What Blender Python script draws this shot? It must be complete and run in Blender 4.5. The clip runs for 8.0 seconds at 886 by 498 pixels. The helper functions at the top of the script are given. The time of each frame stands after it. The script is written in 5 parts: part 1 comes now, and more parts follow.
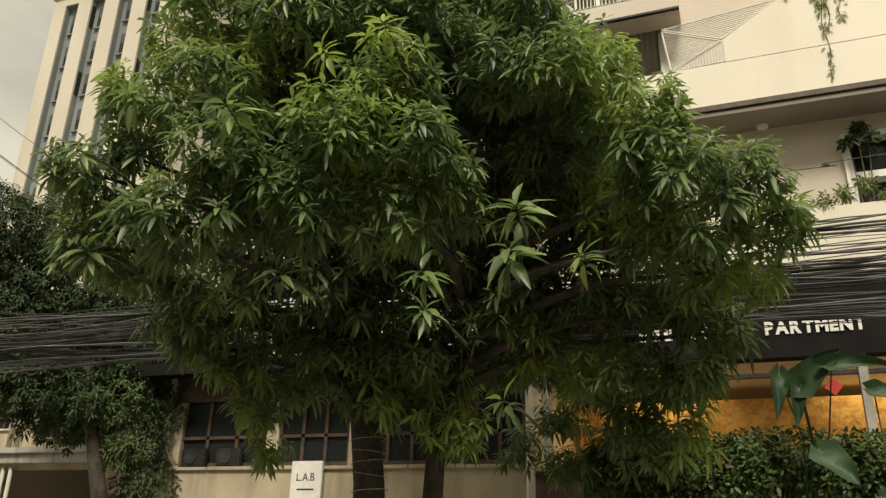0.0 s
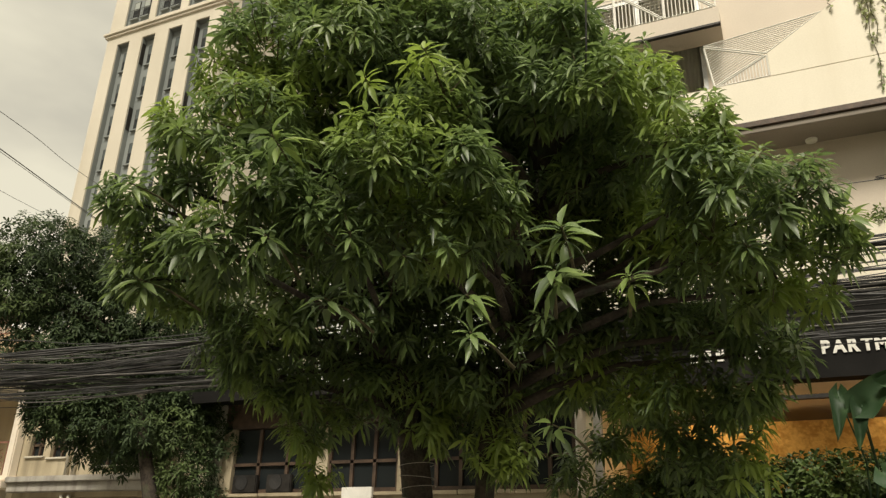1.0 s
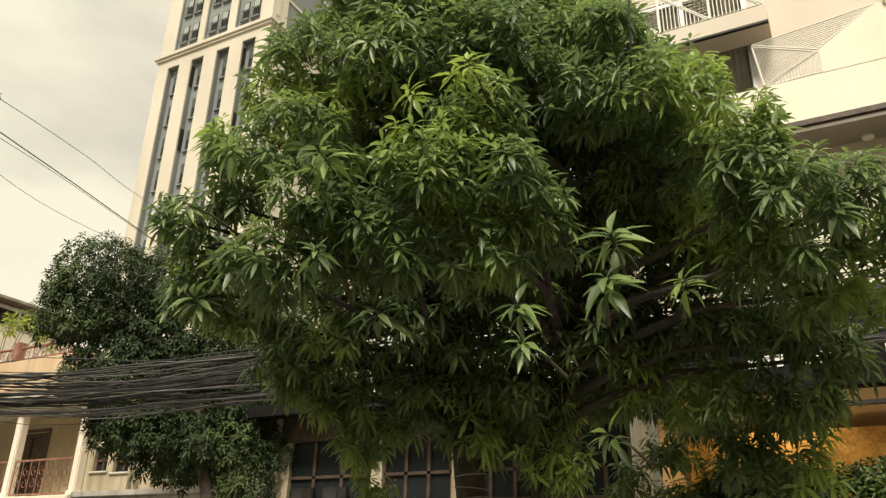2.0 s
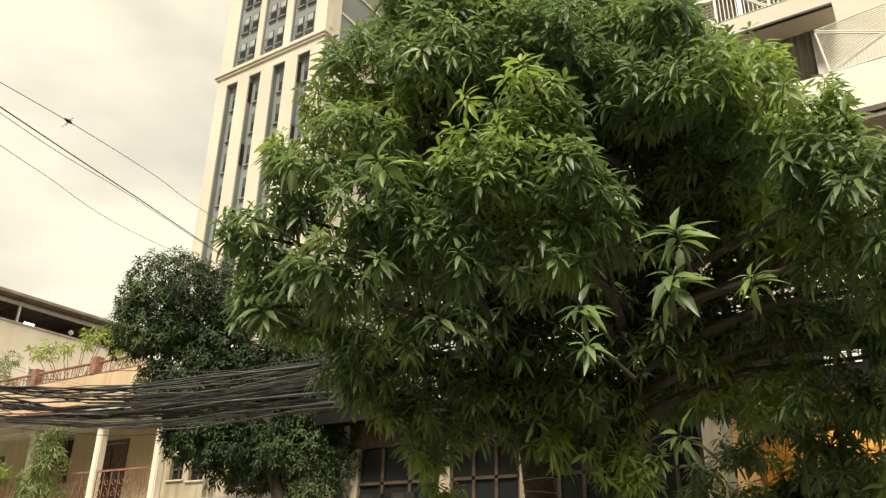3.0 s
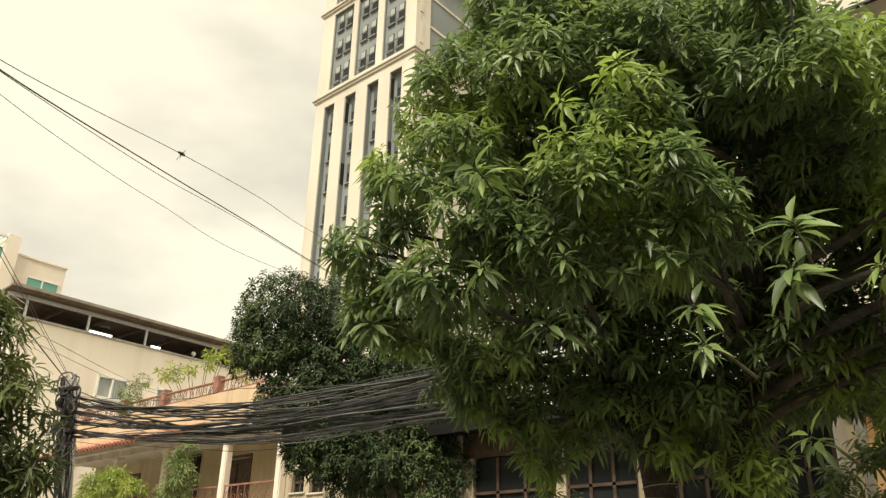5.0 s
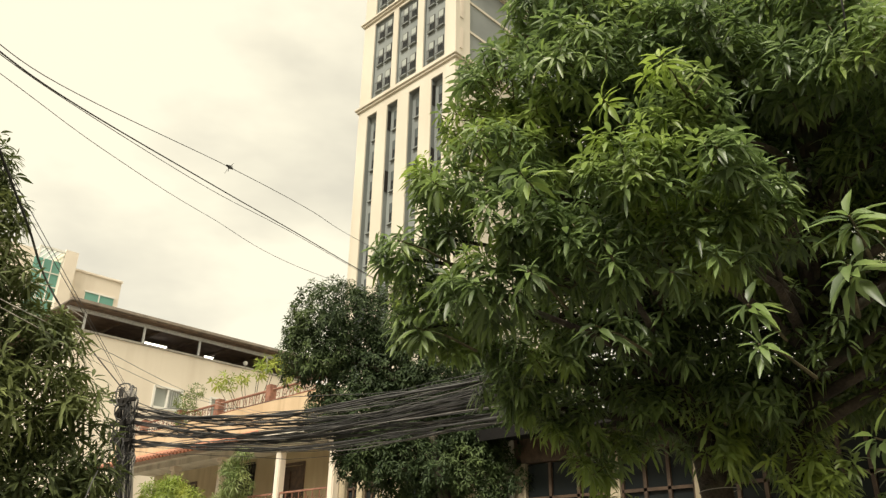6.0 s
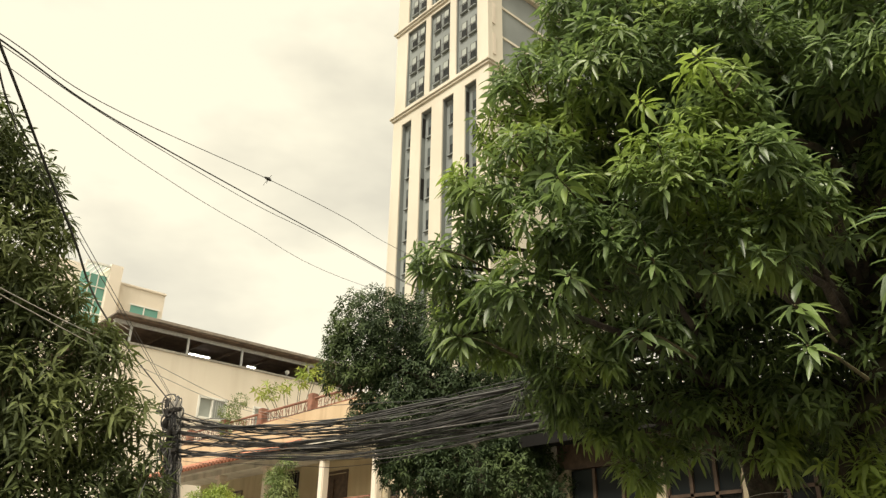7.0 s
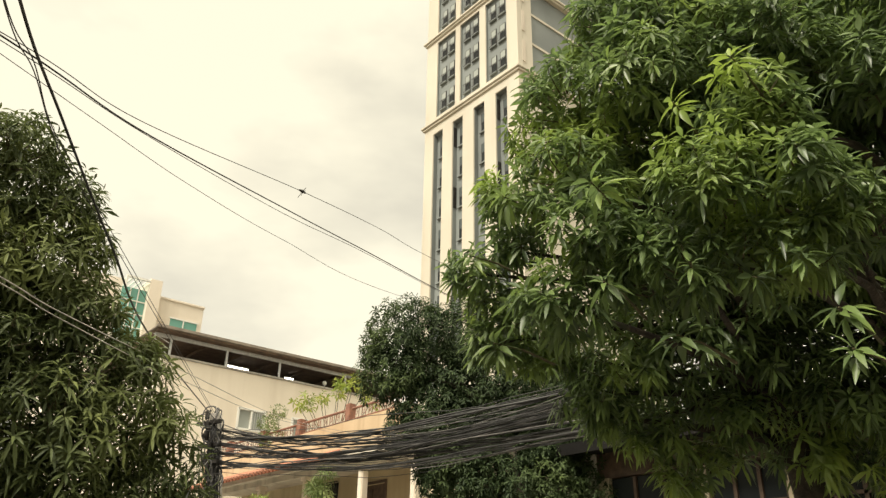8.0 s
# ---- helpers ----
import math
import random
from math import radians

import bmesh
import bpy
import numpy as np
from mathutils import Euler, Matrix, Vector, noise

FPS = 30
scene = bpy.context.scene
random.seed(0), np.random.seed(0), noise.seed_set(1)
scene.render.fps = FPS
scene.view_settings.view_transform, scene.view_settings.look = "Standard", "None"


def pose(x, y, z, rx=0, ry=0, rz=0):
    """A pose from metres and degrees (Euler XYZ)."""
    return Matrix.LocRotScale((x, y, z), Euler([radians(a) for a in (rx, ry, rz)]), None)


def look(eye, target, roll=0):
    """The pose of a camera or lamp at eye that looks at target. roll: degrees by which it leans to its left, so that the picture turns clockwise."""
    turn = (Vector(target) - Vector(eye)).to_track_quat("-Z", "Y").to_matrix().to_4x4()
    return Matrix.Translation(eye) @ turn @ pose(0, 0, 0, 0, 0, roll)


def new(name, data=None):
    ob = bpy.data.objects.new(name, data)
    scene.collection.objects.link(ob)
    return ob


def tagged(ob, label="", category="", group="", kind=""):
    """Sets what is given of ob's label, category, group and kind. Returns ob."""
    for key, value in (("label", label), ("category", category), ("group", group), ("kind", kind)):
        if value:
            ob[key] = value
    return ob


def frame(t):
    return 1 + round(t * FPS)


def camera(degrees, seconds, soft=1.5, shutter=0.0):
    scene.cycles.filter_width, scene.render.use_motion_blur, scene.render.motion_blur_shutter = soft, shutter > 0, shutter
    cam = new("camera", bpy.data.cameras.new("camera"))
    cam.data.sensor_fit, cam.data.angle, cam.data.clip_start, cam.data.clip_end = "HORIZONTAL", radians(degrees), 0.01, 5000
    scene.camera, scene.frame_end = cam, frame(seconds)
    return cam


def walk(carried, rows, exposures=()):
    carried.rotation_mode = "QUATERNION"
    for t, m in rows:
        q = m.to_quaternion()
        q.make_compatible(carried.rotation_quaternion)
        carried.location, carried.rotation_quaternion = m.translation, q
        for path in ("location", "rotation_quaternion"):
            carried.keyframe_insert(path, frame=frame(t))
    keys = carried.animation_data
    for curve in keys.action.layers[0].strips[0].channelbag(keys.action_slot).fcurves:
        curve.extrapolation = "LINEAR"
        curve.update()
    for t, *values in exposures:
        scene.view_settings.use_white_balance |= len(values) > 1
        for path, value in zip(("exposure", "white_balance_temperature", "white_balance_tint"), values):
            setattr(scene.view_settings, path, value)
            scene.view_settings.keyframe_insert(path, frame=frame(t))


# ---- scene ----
cam = camera(59.55, 8.0, soft=1.35)
PATH = [  # seconds, place, then yaw, pitch and roll in degrees
    (0.0, -0.0001, 0.0000, 1.6000, 21.028, 20.664, 1.421),
    (0.5, -0.0038, -0.0016, 1.6014, 22.755, 21.621, 1.464),
    (1.0, -0.0077, -0.0033, 1.6029, 24.563, 22.305, 1.476),
    (1.5, -0.0115, -0.0050, 1.6043, 26.346, 22.727, 1.438),
    (3.0, -0.0262, -0.0114, 1.6098, 33.140, 23.177, 1.207),
    (3.5, -0.0314, -0.0137, 1.6118, 35.557, 23.227, 1.088),
    (4.0, -0.0359, -0.0156, 1.6135, 37.628, 23.350, 1.116),
    (4.5, -0.0398, -0.0173, 1.6149, 39.440, 23.482, 1.142),
    (6.0, -0.0517, -0.0225, 1.6194, 44.958, 23.931, 1.083),
    (6.5, -0.0552, -0.0240, 1.6207, 46.598, 24.128, 1.098),
    (7.0, -0.0582, -0.0253, 1.6219, 47.988, 24.358, 1.035),
    (7.5, -0.0608, -0.0265, 1.6228, 49.209, 24.666, 1.073),
    (8.0, -0.0642, -0.0279, 1.6241, 50.749, 24.952, 1.016),
]
walk(cam, [(t, pose(x, y, z, 90 + pitch, 0, yaw) @ pose(0, 0, 0, 0, 0, roll)) for t, x, y, z, yaw, pitch, roll in PATH],
     exposures=[(0.0, -0.17), (1.0, -0.06), (1.7, 0.10), (2.8, 0.34), (8.0, 0.32)])

# ---- world and sun: a bright overcast afternoon with thin grey clouds ----
SUN_EL, SUN_AZ = radians(50), radians(166)   # azimuth clockwise from +y
world = bpy.data.worlds.new("overcast_sky")
scene.world = world
world.use_nodes = True
wn, wl = world.node_tree.nodes, world.node_tree.links
wn.clear()
w_out, w_bg = wn.new("ShaderNodeOutputWorld"), wn.new("ShaderNodeBackground")
sky = wn.new("ShaderNodeTexSky")
sky.sky_type, sky.sun_disc, sky.sun_elevation, sky.sun_rotation = "NISHITA", False, SUN_EL, SUN_AZ
w_co, w_map = wn.new("ShaderNodeTexCoord"), wn.new("ShaderNodeMapping")
w_map.inputs["Scale"].default_value = (1.0, 1.0, 2.2)
w_noise = wn.new("ShaderNodeTexNoise")
w_noise.inputs["Scale"].default_value, w_noise.inputs["Detail"].default_value, w_noise.inputs["Roughness"].default_value = 2.6, 5.0, 0.5
w_ramp = wn.new("ShaderNodeValToRGB")
w_ramp.color_ramp.elements[0].position, w_ramp.color_ramp.elements[0].color = 0.45, (9.4, 8.7, 6.6, 1)
w_ramp.color_ramp.elements[1].position, w_ramp.color_ramp.elements[1].color = 0.64, (6.9, 6.4, 5.0, 1)
w_mix = wn.new("ShaderNodeMix")
w_mix.data_type = "RGBA"
w_mix.inputs[0].default_value = 0.9
wl.new(w_co.outputs["Generated"], w_map.inputs[0])
wl.new(w_map.outputs[0], w_noise.inputs["Vector"])
wl.new(w_noise.outputs["Fac"], w_ramp.inputs[0])
wl.new(sky.outputs[0], w_mix.inputs[6])
wl.new(w_ramp.outputs[0], w_mix.inputs[7])
w_sep, w_rise, w_up = wn.new("ShaderNodeSeparateXYZ"), wn.new("ShaderNodeMapRange"), wn.new("ShaderNodeVectorMath")
w_rise.interpolation_type = "SMOOTHSTEP"
w_rise.inputs[1].default_value, w_rise.inputs[2].default_value = 0.66, 1.0   # an overcast sky is brightest overhead
w_rise.inputs[3].default_value, w_rise.inputs[4].default_value = 1.0, 3.8
w_up.operation = "SCALE"
wl.new(w_co.outputs["Generated"], w_sep.inputs[0])
wl.new(w_sep.outputs["Z"], w_rise.inputs[0])
wl.new(w_mix.outputs[2], w_up.inputs[0])
wl.new(w_rise.outputs[0], w_up.inputs["Scale"])
wl.new(w_up.outputs[0], w_bg.inputs[0])
w_bg.inputs[1].default_value = 0.1
wl.new(w_bg.outputs[0], w_out.inputs[0])
sun = new("sun", bpy.data.lights.new("sun", "SUN"))
sun.data.energy, sun.data.angle, sun.data.color = 3.8, radians(14), (1.0, 0.92, 0.78)
sun.matrix_world = look((0, 0, 0), (-math.sin(SUN_AZ) * math.cos(SUN_EL), -math.cos(SUN_AZ) * math.cos(SUN_EL), -math.sin(SUN_EL)))


# ---- materials ----
def surface(name, dark, light, scale=3.0, rough=0.8, metal=0.0, bump=0.1, fine=40.0, spread=0.5, grime=None, streak=False, piece=0.0, spec=0.5):
    """Two scales of noise between a dark and a light tone, with fine relief; grime: a stain colour; streak: stains run down."""
    m = bpy.data.materials.new(name)
    m.use_nodes = True
    n, l = m.node_tree.nodes, m.node_tree.links
    bsdf = n["Principled BSDF"]
    co = n.new("ShaderNodeTexCoord")
    big, small = n.new("ShaderNodeTexNoise"), n.new("ShaderNodeTexNoise")
    big.inputs["Scale"].default_value, big.inputs["Detail"].default_value = scale, 6
    small.inputs["Scale"].default_value, small.inputs["Detail"].default_value = fine, 4
    for t in (big, small):
        l.new(co.outputs["Object"], t.inputs["Vector"])
    mean = n.new("ShaderNodeMix")
    mean.inputs[0].default_value = 0.35
    l.new(big.outputs["Fac"], mean.inputs[2])
    l.new(small.outputs["Fac"], mean.inputs[3])
    ramp = n.new("ShaderNodeValToRGB")
    ramp.color_ramp.elements[0].position, ramp.color_ramp.elements[1].position = 0.5 - spread / 4, 0.5 + spread / 4
    ramp.color_ramp.elements[0].color, ramp.color_ramp.elements[1].color = (*dark, 1), (*light, 1)
    l.new(mean.outputs[0], ramp.inputs[0])
    colour = ramp.outputs[0]
    if grime:
        mapping, stain, cut, over = n.new("ShaderNodeMapping"), n.new("ShaderNodeTexNoise"), n.new("ShaderNodeValToRGB"), n.new("ShaderNodeMix")
        mapping.inputs["Scale"].default_value = (3.0, 3.0, 0.25) if streak else (1, 1, 1)
        stain.inputs["Scale"].default_value, stain.inputs["Detail"].default_value = scale * 0.8, 8
        l.new(co.outputs["Object"], mapping.inputs[0])
        l.new(mapping.outputs[0], stain.inputs["Vector"])
        cut.color_ramp.elements[0].position, cut.color_ramp.elements[1].position = 0.52, 0.72
        cut.color_ramp.elements[1].color = (0.7, 0.7, 0.7, 1)
        l.new(stain.outputs["Fac"], cut.inputs[0])
        over.data_type = "RGBA"
        l.new(cut.outputs[0], over.inputs[0])
        l.new(colour, over.inputs[6])
        over.inputs[7].default_value = (*grime, 1)
        colour = over.outputs[2]
    if piece:
        info, value, tone = n.new("ShaderNodeObjectInfo"), n.new("ShaderNodeMapRange"), n.new("ShaderNodeHueSaturation")
        value.inputs[3].default_value, value.inputs[4].default_value = 1 - piece, 1 + piece
        l.new(info.outputs["Random"], value.inputs[0])
        l.new(value.outputs[0], tone.inputs["Value"])
        l.new(colour, tone.inputs["Color"])
        colour = tone.outputs[0]
    l.new(colour, bsdf.inputs["Base Color"])
    bsdf.inputs["Roughness"].default_value, bsdf.inputs["Metallic"].default_value = rough, metal
    bsdf.inputs["Specular IOR Level"].default_value = spec
    if bump:
        relief = n.new("ShaderNodeBump")
        relief.inputs["Strength"].default_value, relief.inputs["Distance"].default_value = bump, 0.02
        l.new(small.outputs["Fac"], relief.inputs["Height"])
        l.new(relief.outputs[0], bsdf.inputs["Normal"])
    return m


def foliage(name, dark, light, young, rough=0.42, through_light=0.22, patch=0.7, spec=0.4):
    """Leaves: a tone of its own for every leaf, drifting over the crown, lighter where light comes through."""
    m = bpy.data.materials.new(name)
    m.use_nodes = True
    n, l = m.node_tree.nodes, m.node_tree.links
    bsdf, out = n["Principled BSDF"], n["Material Output"]
    geo, info, co = n.new("ShaderNodeNewGeometry"), n.new("ShaderNodeObjectInfo"), n.new("ShaderNodeTexCoord")
    both, wrap = n.new("ShaderNodeMath"), n.new("ShaderNodeMath")
    both.operation, wrap.operation = "ADD", "FRACT"
    l.new(geo.outputs["Random Per Island"], both.inputs[0])
    l.new(info.outputs["Random"], both.inputs[1])
    l.new(both.outputs[0], wrap.inputs[0])
    ramp = n.new("ShaderNodeValToRGB")
    ramp.color_ramp.elements[0].color, ramp.color_ramp.elements[1].color = (*dark, 1), (*light, 1)
    l.new(wrap.outputs[0], ramp.inputs[0])
    drift = n.new("ShaderNodeTexNoise")
    drift.inputs["Scale"].default_value, drift.inputs["Detail"].default_value = patch, 3
    l.new(geo.outputs["Position"], drift.inputs["Vector"])
    cut = n.new("ShaderNodeValToRGB")
    cut.color_ramp.elements[0].position, cut.color_ramp.elements[1].position = 0.5, 0.68
    l.new(drift.outputs["Fac"], cut.inputs[0])
    mix = n.new("ShaderNodeMix")
    mix.data_type = "RGBA"
    l.new(cut.outputs[0], mix.inputs[0])
    l.new(ramp.outputs[0], mix.inputs[6])
    mix.inputs[7].default_value = (*young, 1)
    l.new(mix.outputs[2], bsdf.inputs["Base Color"])
    bsdf.inputs["Roughness"].default_value, bsdf.inputs["Specular IOR Level"].default_value = rough, spec
    thin, sum_ = n.new("ShaderNodeBsdfTranslucent"), n.new("ShaderNodeMixShader")
    l.new(mix.outputs[2], thin.inputs["Color"])
    sum_.inputs[0].default_value = through_light
    l.new(bsdf.outputs[0], sum_.inputs[1])
    l.new(thin.outputs[0], sum_.inputs[2])
    l.new(sum_.outputs[0], out.inputs["Surface"])
    return m


def glass(name, tint, rough=0.05):
    m = bpy.data.materials.new(name)
    m.use_nodes = True
    n, l = m.node_tree.nodes, m.node_tree.links
    b = n["Principled BSDF"]
    b.inputs["Base Color"].default_value, b.inputs["Roughness"].default_value = (*tint, 1), rough
    b.inputs["Specular IOR Level"].default_value = 0.3
    return m


def glow(name, colour, strength):
    m = bpy.data.materials.new(name)
    m.use_nodes = True
    b = m.node_tree.nodes["Principled BSDF"]
    b.inputs["Base Color"].default_value = (*colour, 1)
    b.inputs["Emission Color"].default_value, b.inputs["Emission Strength"].default_value = (*colour, 1), strength
    return m


ASPHALT = surface("asphalt", (0.035, 0.035, 0.036), (0.07, 0.068, 0.065), 0.8, 0.9, bump=0.5, fine=120)
PAVING = surface("paving", (0.24, 0.23, 0.20), (0.36, 0.34, 0.30), 2, 0.85, bump=0.3, fine=60, grime=(0.1, 0.095, 0.085), piece=0.12)
EARTH = surface("earth", (0.06, 0.05, 0.035), (0.15, 0.12, 0.08), 1.2, 0.95, bump=0.6)
CREAM = surface("cream_paint", (0.73, 0.65, 0.535), (0.83, 0.745, 0.63), 0.25, 0.75, bump=0.08, grime=(0.63, 0.54, 0.43), streak=True)
TAN = surface("tan_paint", (0.40, 0.33, 0.21), (0.52, 0.44, 0.29), 0.6, 0.8, bump=0.1, grime=(0.3, 0.24, 0.15), streak=True)
PEACH = surface("faded_peach_paint", (0.50, 0.36, 0.22), (0.64, 0.49, 0.32), 0.8, 0.8, bump=0.12, grime=(0.36, 0.24, 0.14), streak=True)
TOWER_WHITE = surface("tower_white_paint", (0.52, 0.475, 0.385), (0.60, 0.55, 0.455), 0.12, 0.7, bump=0.05, grime=(0.44, 0.395, 0.31), streak=True)
TOWER_GREY = surface("tower_grey_render", (0.165, 0.18, 0.175), (0.225, 0.245, 0.235), 0.2, 0.7, bump=0.05)
DARK_GLASS = glass("dark_window_glass", (0.018, 0.022, 0.023), 0.2)
HAZE_GLASS = glass("hazy_window_glass", (0.07, 0.085, 0.085), 0.3)
PALE_GLASS = glass("pale_window_glass", (0.34, 0.36, 0.33), 0.15)
GREEN_GLASS = glass("green_window_glass", (0.16, 0.36, 0.30), 0.15)
DARK_METAL = surface("dark_bronze_metal", (0.02, 0.018, 0.016), (0.05, 0.045, 0.04), 4, 0.55, 0.5, 0.05)
BLACK_PLASTIC = surface("black_cable_sheath", (0.012, 0.012, 0.012), (0.045, 0.043, 0.042), 3, 0.5, bump=0.1)
GREY_CABLE = surface("weathered_cable_sheath", (0.06, 0.056, 0.052), (0.16, 0.15, 0.14), 3, 0.6, bump=0.1)
BARK = surface("bark", (0.025, 0.019, 0.014), (0.085, 0.066, 0.048), 5, 0.95, bump=0.9, fine=28, grime=(0.05, 0.07, 0.035))
TWIG = surface("twig_bark", (0.05, 0.045, 0.02), (0.12, 0.10, 0.05), 8, 0.9, bump=0.3)
MANGO = foliage("mango_leaf", (0.088, 0.128, 0.060), (0.20, 0.285, 0.086), (0.305, 0.40, 0.08), 0.40, 0.42, patch=0.9, spec=0.55)
# Dark leaf tone, lowered further for shade from cables and the main crown.
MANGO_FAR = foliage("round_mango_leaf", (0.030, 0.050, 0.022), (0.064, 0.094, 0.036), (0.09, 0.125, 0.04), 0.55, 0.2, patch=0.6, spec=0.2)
MANGO_SIDE = foliage("side_mango_leaf", (0.055, 0.072, 0.030), (0.125, 0.155, 0.052), (0.18, 0.21, 0.065), 0.55, 0.32, patch=0.8, spec=0.25)
HEDGE_LEAF = foliage("hedge_leaf", (0.03, 0.055, 0.014), (0.075, 0.125, 0.03), (0.11, 0.16, 0.04), patch=2)
EAR_LEAF = foliage("taro_leaf", (0.022, 0.048, 0.02), (0.036, 0.075, 0.03), (0.05, 0.095, 0.035), 0.55, 0.2, patch=5)
LIME_LEAF = foliage("lime_green_leaf", (0.14, 0.20, 0.03), (0.28, 0.34, 0.06), (0.38, 0.40, 0.08), 0.5, 0.35)
VINE_LEAF = foliage("vine_leaf", (0.10, 0.15, 0.04), (0.20, 0.25, 0.08), (0.25, 0.28, 0.10), 0.5, 0.3)
FACADE = surface("apartment_cream_render", (0.72, 0.66, 0.53), (0.80, 0.74, 0.61), 0.5, 0.7, bump=0.05, grime=(0.66, 0.59, 0.46), streak=True)
TAUPE = surface("taupe_render", (0.56, 0.49, 0.405), (0.64, 0.565, 0.47), 0.6, 0.75, bump=0.06)
BLOCKER_RENDER = surface("brown_blocker_render", (0.3, 0.265, 0.215), (0.4, 0.35, 0.29), 0.5, 0.85, bump=0.1, grime=(0.09, 0.08, 0.065), streak=True)
# Taupe taken darker to hold the shade under the upper balcony.
SHADED_TAUPE = surface("shaded_taupe", (0.22, 0.19, 0.155), (0.28, 0.24, 0.2), 1.0, 0.8, bump=0.06)
WHITE_PAINT = surface("white_paint", (0.74, 0.72, 0.66), (0.82, 0.80, 0.74), 2, 0.55, bump=0.03)
AGED_WHITE = surface("aged_white_plaster", (0.50, 0.465, 0.38), (0.64, 0.595, 0.50), 1.0, 0.85, bump=0.2, grime=(0.32, 0.29, 0.23), streak=True)
SHOP_CREAM = surface("stained_cream_plaster", (0.36, 0.30, 0.20), (0.50, 0.43, 0.30), 1.2, 0.85, bump=0.2, grime=(0.2, 0.165, 0.11), streak=True)
# Fascia black lowered for cable shade; the same black shades the shop roof.
SIGN_SHADE_BLACK = surface("sign_and_shade_black", (0.008, 0.0075, 0.007), (0.016, 0.015, 0.014), 2, 0.85, bump=0.04, spec=0.15)
SHOP_WALL = surface("shop_interior_wall", (0.62, 0.52, 0.34), (0.74, 0.62, 0.42), 2.5, 0.7, bump=0.1)
SHOP_ORANGE = surface("shop_gilded_wall", (0.55, 0.32, 0.09), (0.80, 0.55, 0.20), 6, 0.45, 0.15, 0.6, fine=18, spread=0.3)
SHOP_FLOOR = surface("shop_floor", (0.2, 0.13, 0.07), (0.32, 0.22, 0.12), 3, 0.5)
DARK_WOOD = surface("dark_wood", (0.045, 0.028, 0.018), (0.11, 0.07, 0.045), 6, 0.6, bump=0.2)
RUST = surface("rust_red_paint", (0.17, 0.075, 0.05), (0.33, 0.16, 0.105), 5, 0.75, bump=0.2)
TERRACOTTA = surface("terracotta_tile", (0.28, 0.10, 0.055), (0.45, 0.19, 0.11), 4, 0.85, bump=0.3, grime=(0.12, 0.09, 0.07), piece=0.15)
ROOF_STEEL = surface("roof_sheet", (0.20, 0.17, 0.14), (0.32, 0.27, 0.22), 2, 0.7, 0.2, 0.1)
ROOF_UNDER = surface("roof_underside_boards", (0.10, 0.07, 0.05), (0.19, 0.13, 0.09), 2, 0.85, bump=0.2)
GALV = surface("galvanised_steel", (0.45, 0.45, 0.44), (0.6, 0.6, 0.58), 8, 0.5, 0.4, 0.05)
CONCRETE = surface("concrete", (0.30, 0.28, 0.25), (0.45, 0.42, 0.37), 2, 0.9, bump=0.3, grime=(0.17, 0.155, 0.13), streak=True)
RED_PAPER = surface("red_paper", (0.35, 0.02, 0.015), (0.5, 0.035, 0.025), 8, 0.6, bump=0.03)
INK = surface("black_ink", (0.02, 0.02, 0.02), (0.03, 0.03, 0.03), 8, 0.7, bump=0)
CURTAIN = surface("pale_curtain", (0.66, 0.63, 0.54), (0.78, 0.75, 0.66), 2, 0.9, bump=0.1)
LETTER_WHITE = surface("white_letter_acrylic", (0.72, 0.70, 0.64), (0.80, 0.78, 0.72), 6, 0.5, bump=0.02)
BULB = glow("warm_bulb", (1.0, 0.72, 0.36), 7)
TUBE = glow("white_tube", (1.0, 0.97, 0.9), 6)


# ---- builders ----
def thing(name, label, category, group="", kind="", at=(0, 0, 0)):
    ob = new(name)
    ob.empty_display_size = 0.2
    ob.location = at
    return tagged(ob, label, category, group, kind)


def link_mesh(name, me, material, parent=None, label="", kind=""):
    me.materials.append(material)
    ob = new(name, me)
    if parent:
        ob.parent = parent
        root = parent
        off = Vector((0, 0, 0))
        while root:
            off += root.location
            root = root.parent
        ob.location = -off
    return tagged(ob, label, kind=kind)


def part(name, bm, material, parent=None, label="", kind="", smooth=False):
    """Links a bmesh in world coordinates as one mesh object under a thing or a part."""
    me = bpy.data.meshes.new(name)
    bm.to_mesh(me)
    bm.free()
    if smooth:
        me.polygons.foreach_set("use_smooth", [True] * len(me.polygons))
    return link_mesh(name, me, material, parent, label, kind)


def box(x0, x1, y0, y1, z0, z1, bevel=0.0, bm=None):
    bm = bm or bmesh.new()
    m = Matrix.LocRotScale(((x0 + x1) / 2, (y0 + y1) / 2, (z0 + z1) / 2), None, (abs(x1 - x0), abs(y1 - y0), abs(z1 - z0)))
    made = bmesh.ops.create_cube(bm, size=1, matrix=m)
    if bevel:
        edges = list({e for v in made["verts"] for e in v.link_edges})
        bmesh.ops.bevel(bm, geom=edges, offset=bevel, segments=2, affect="EDGES")
    return bm


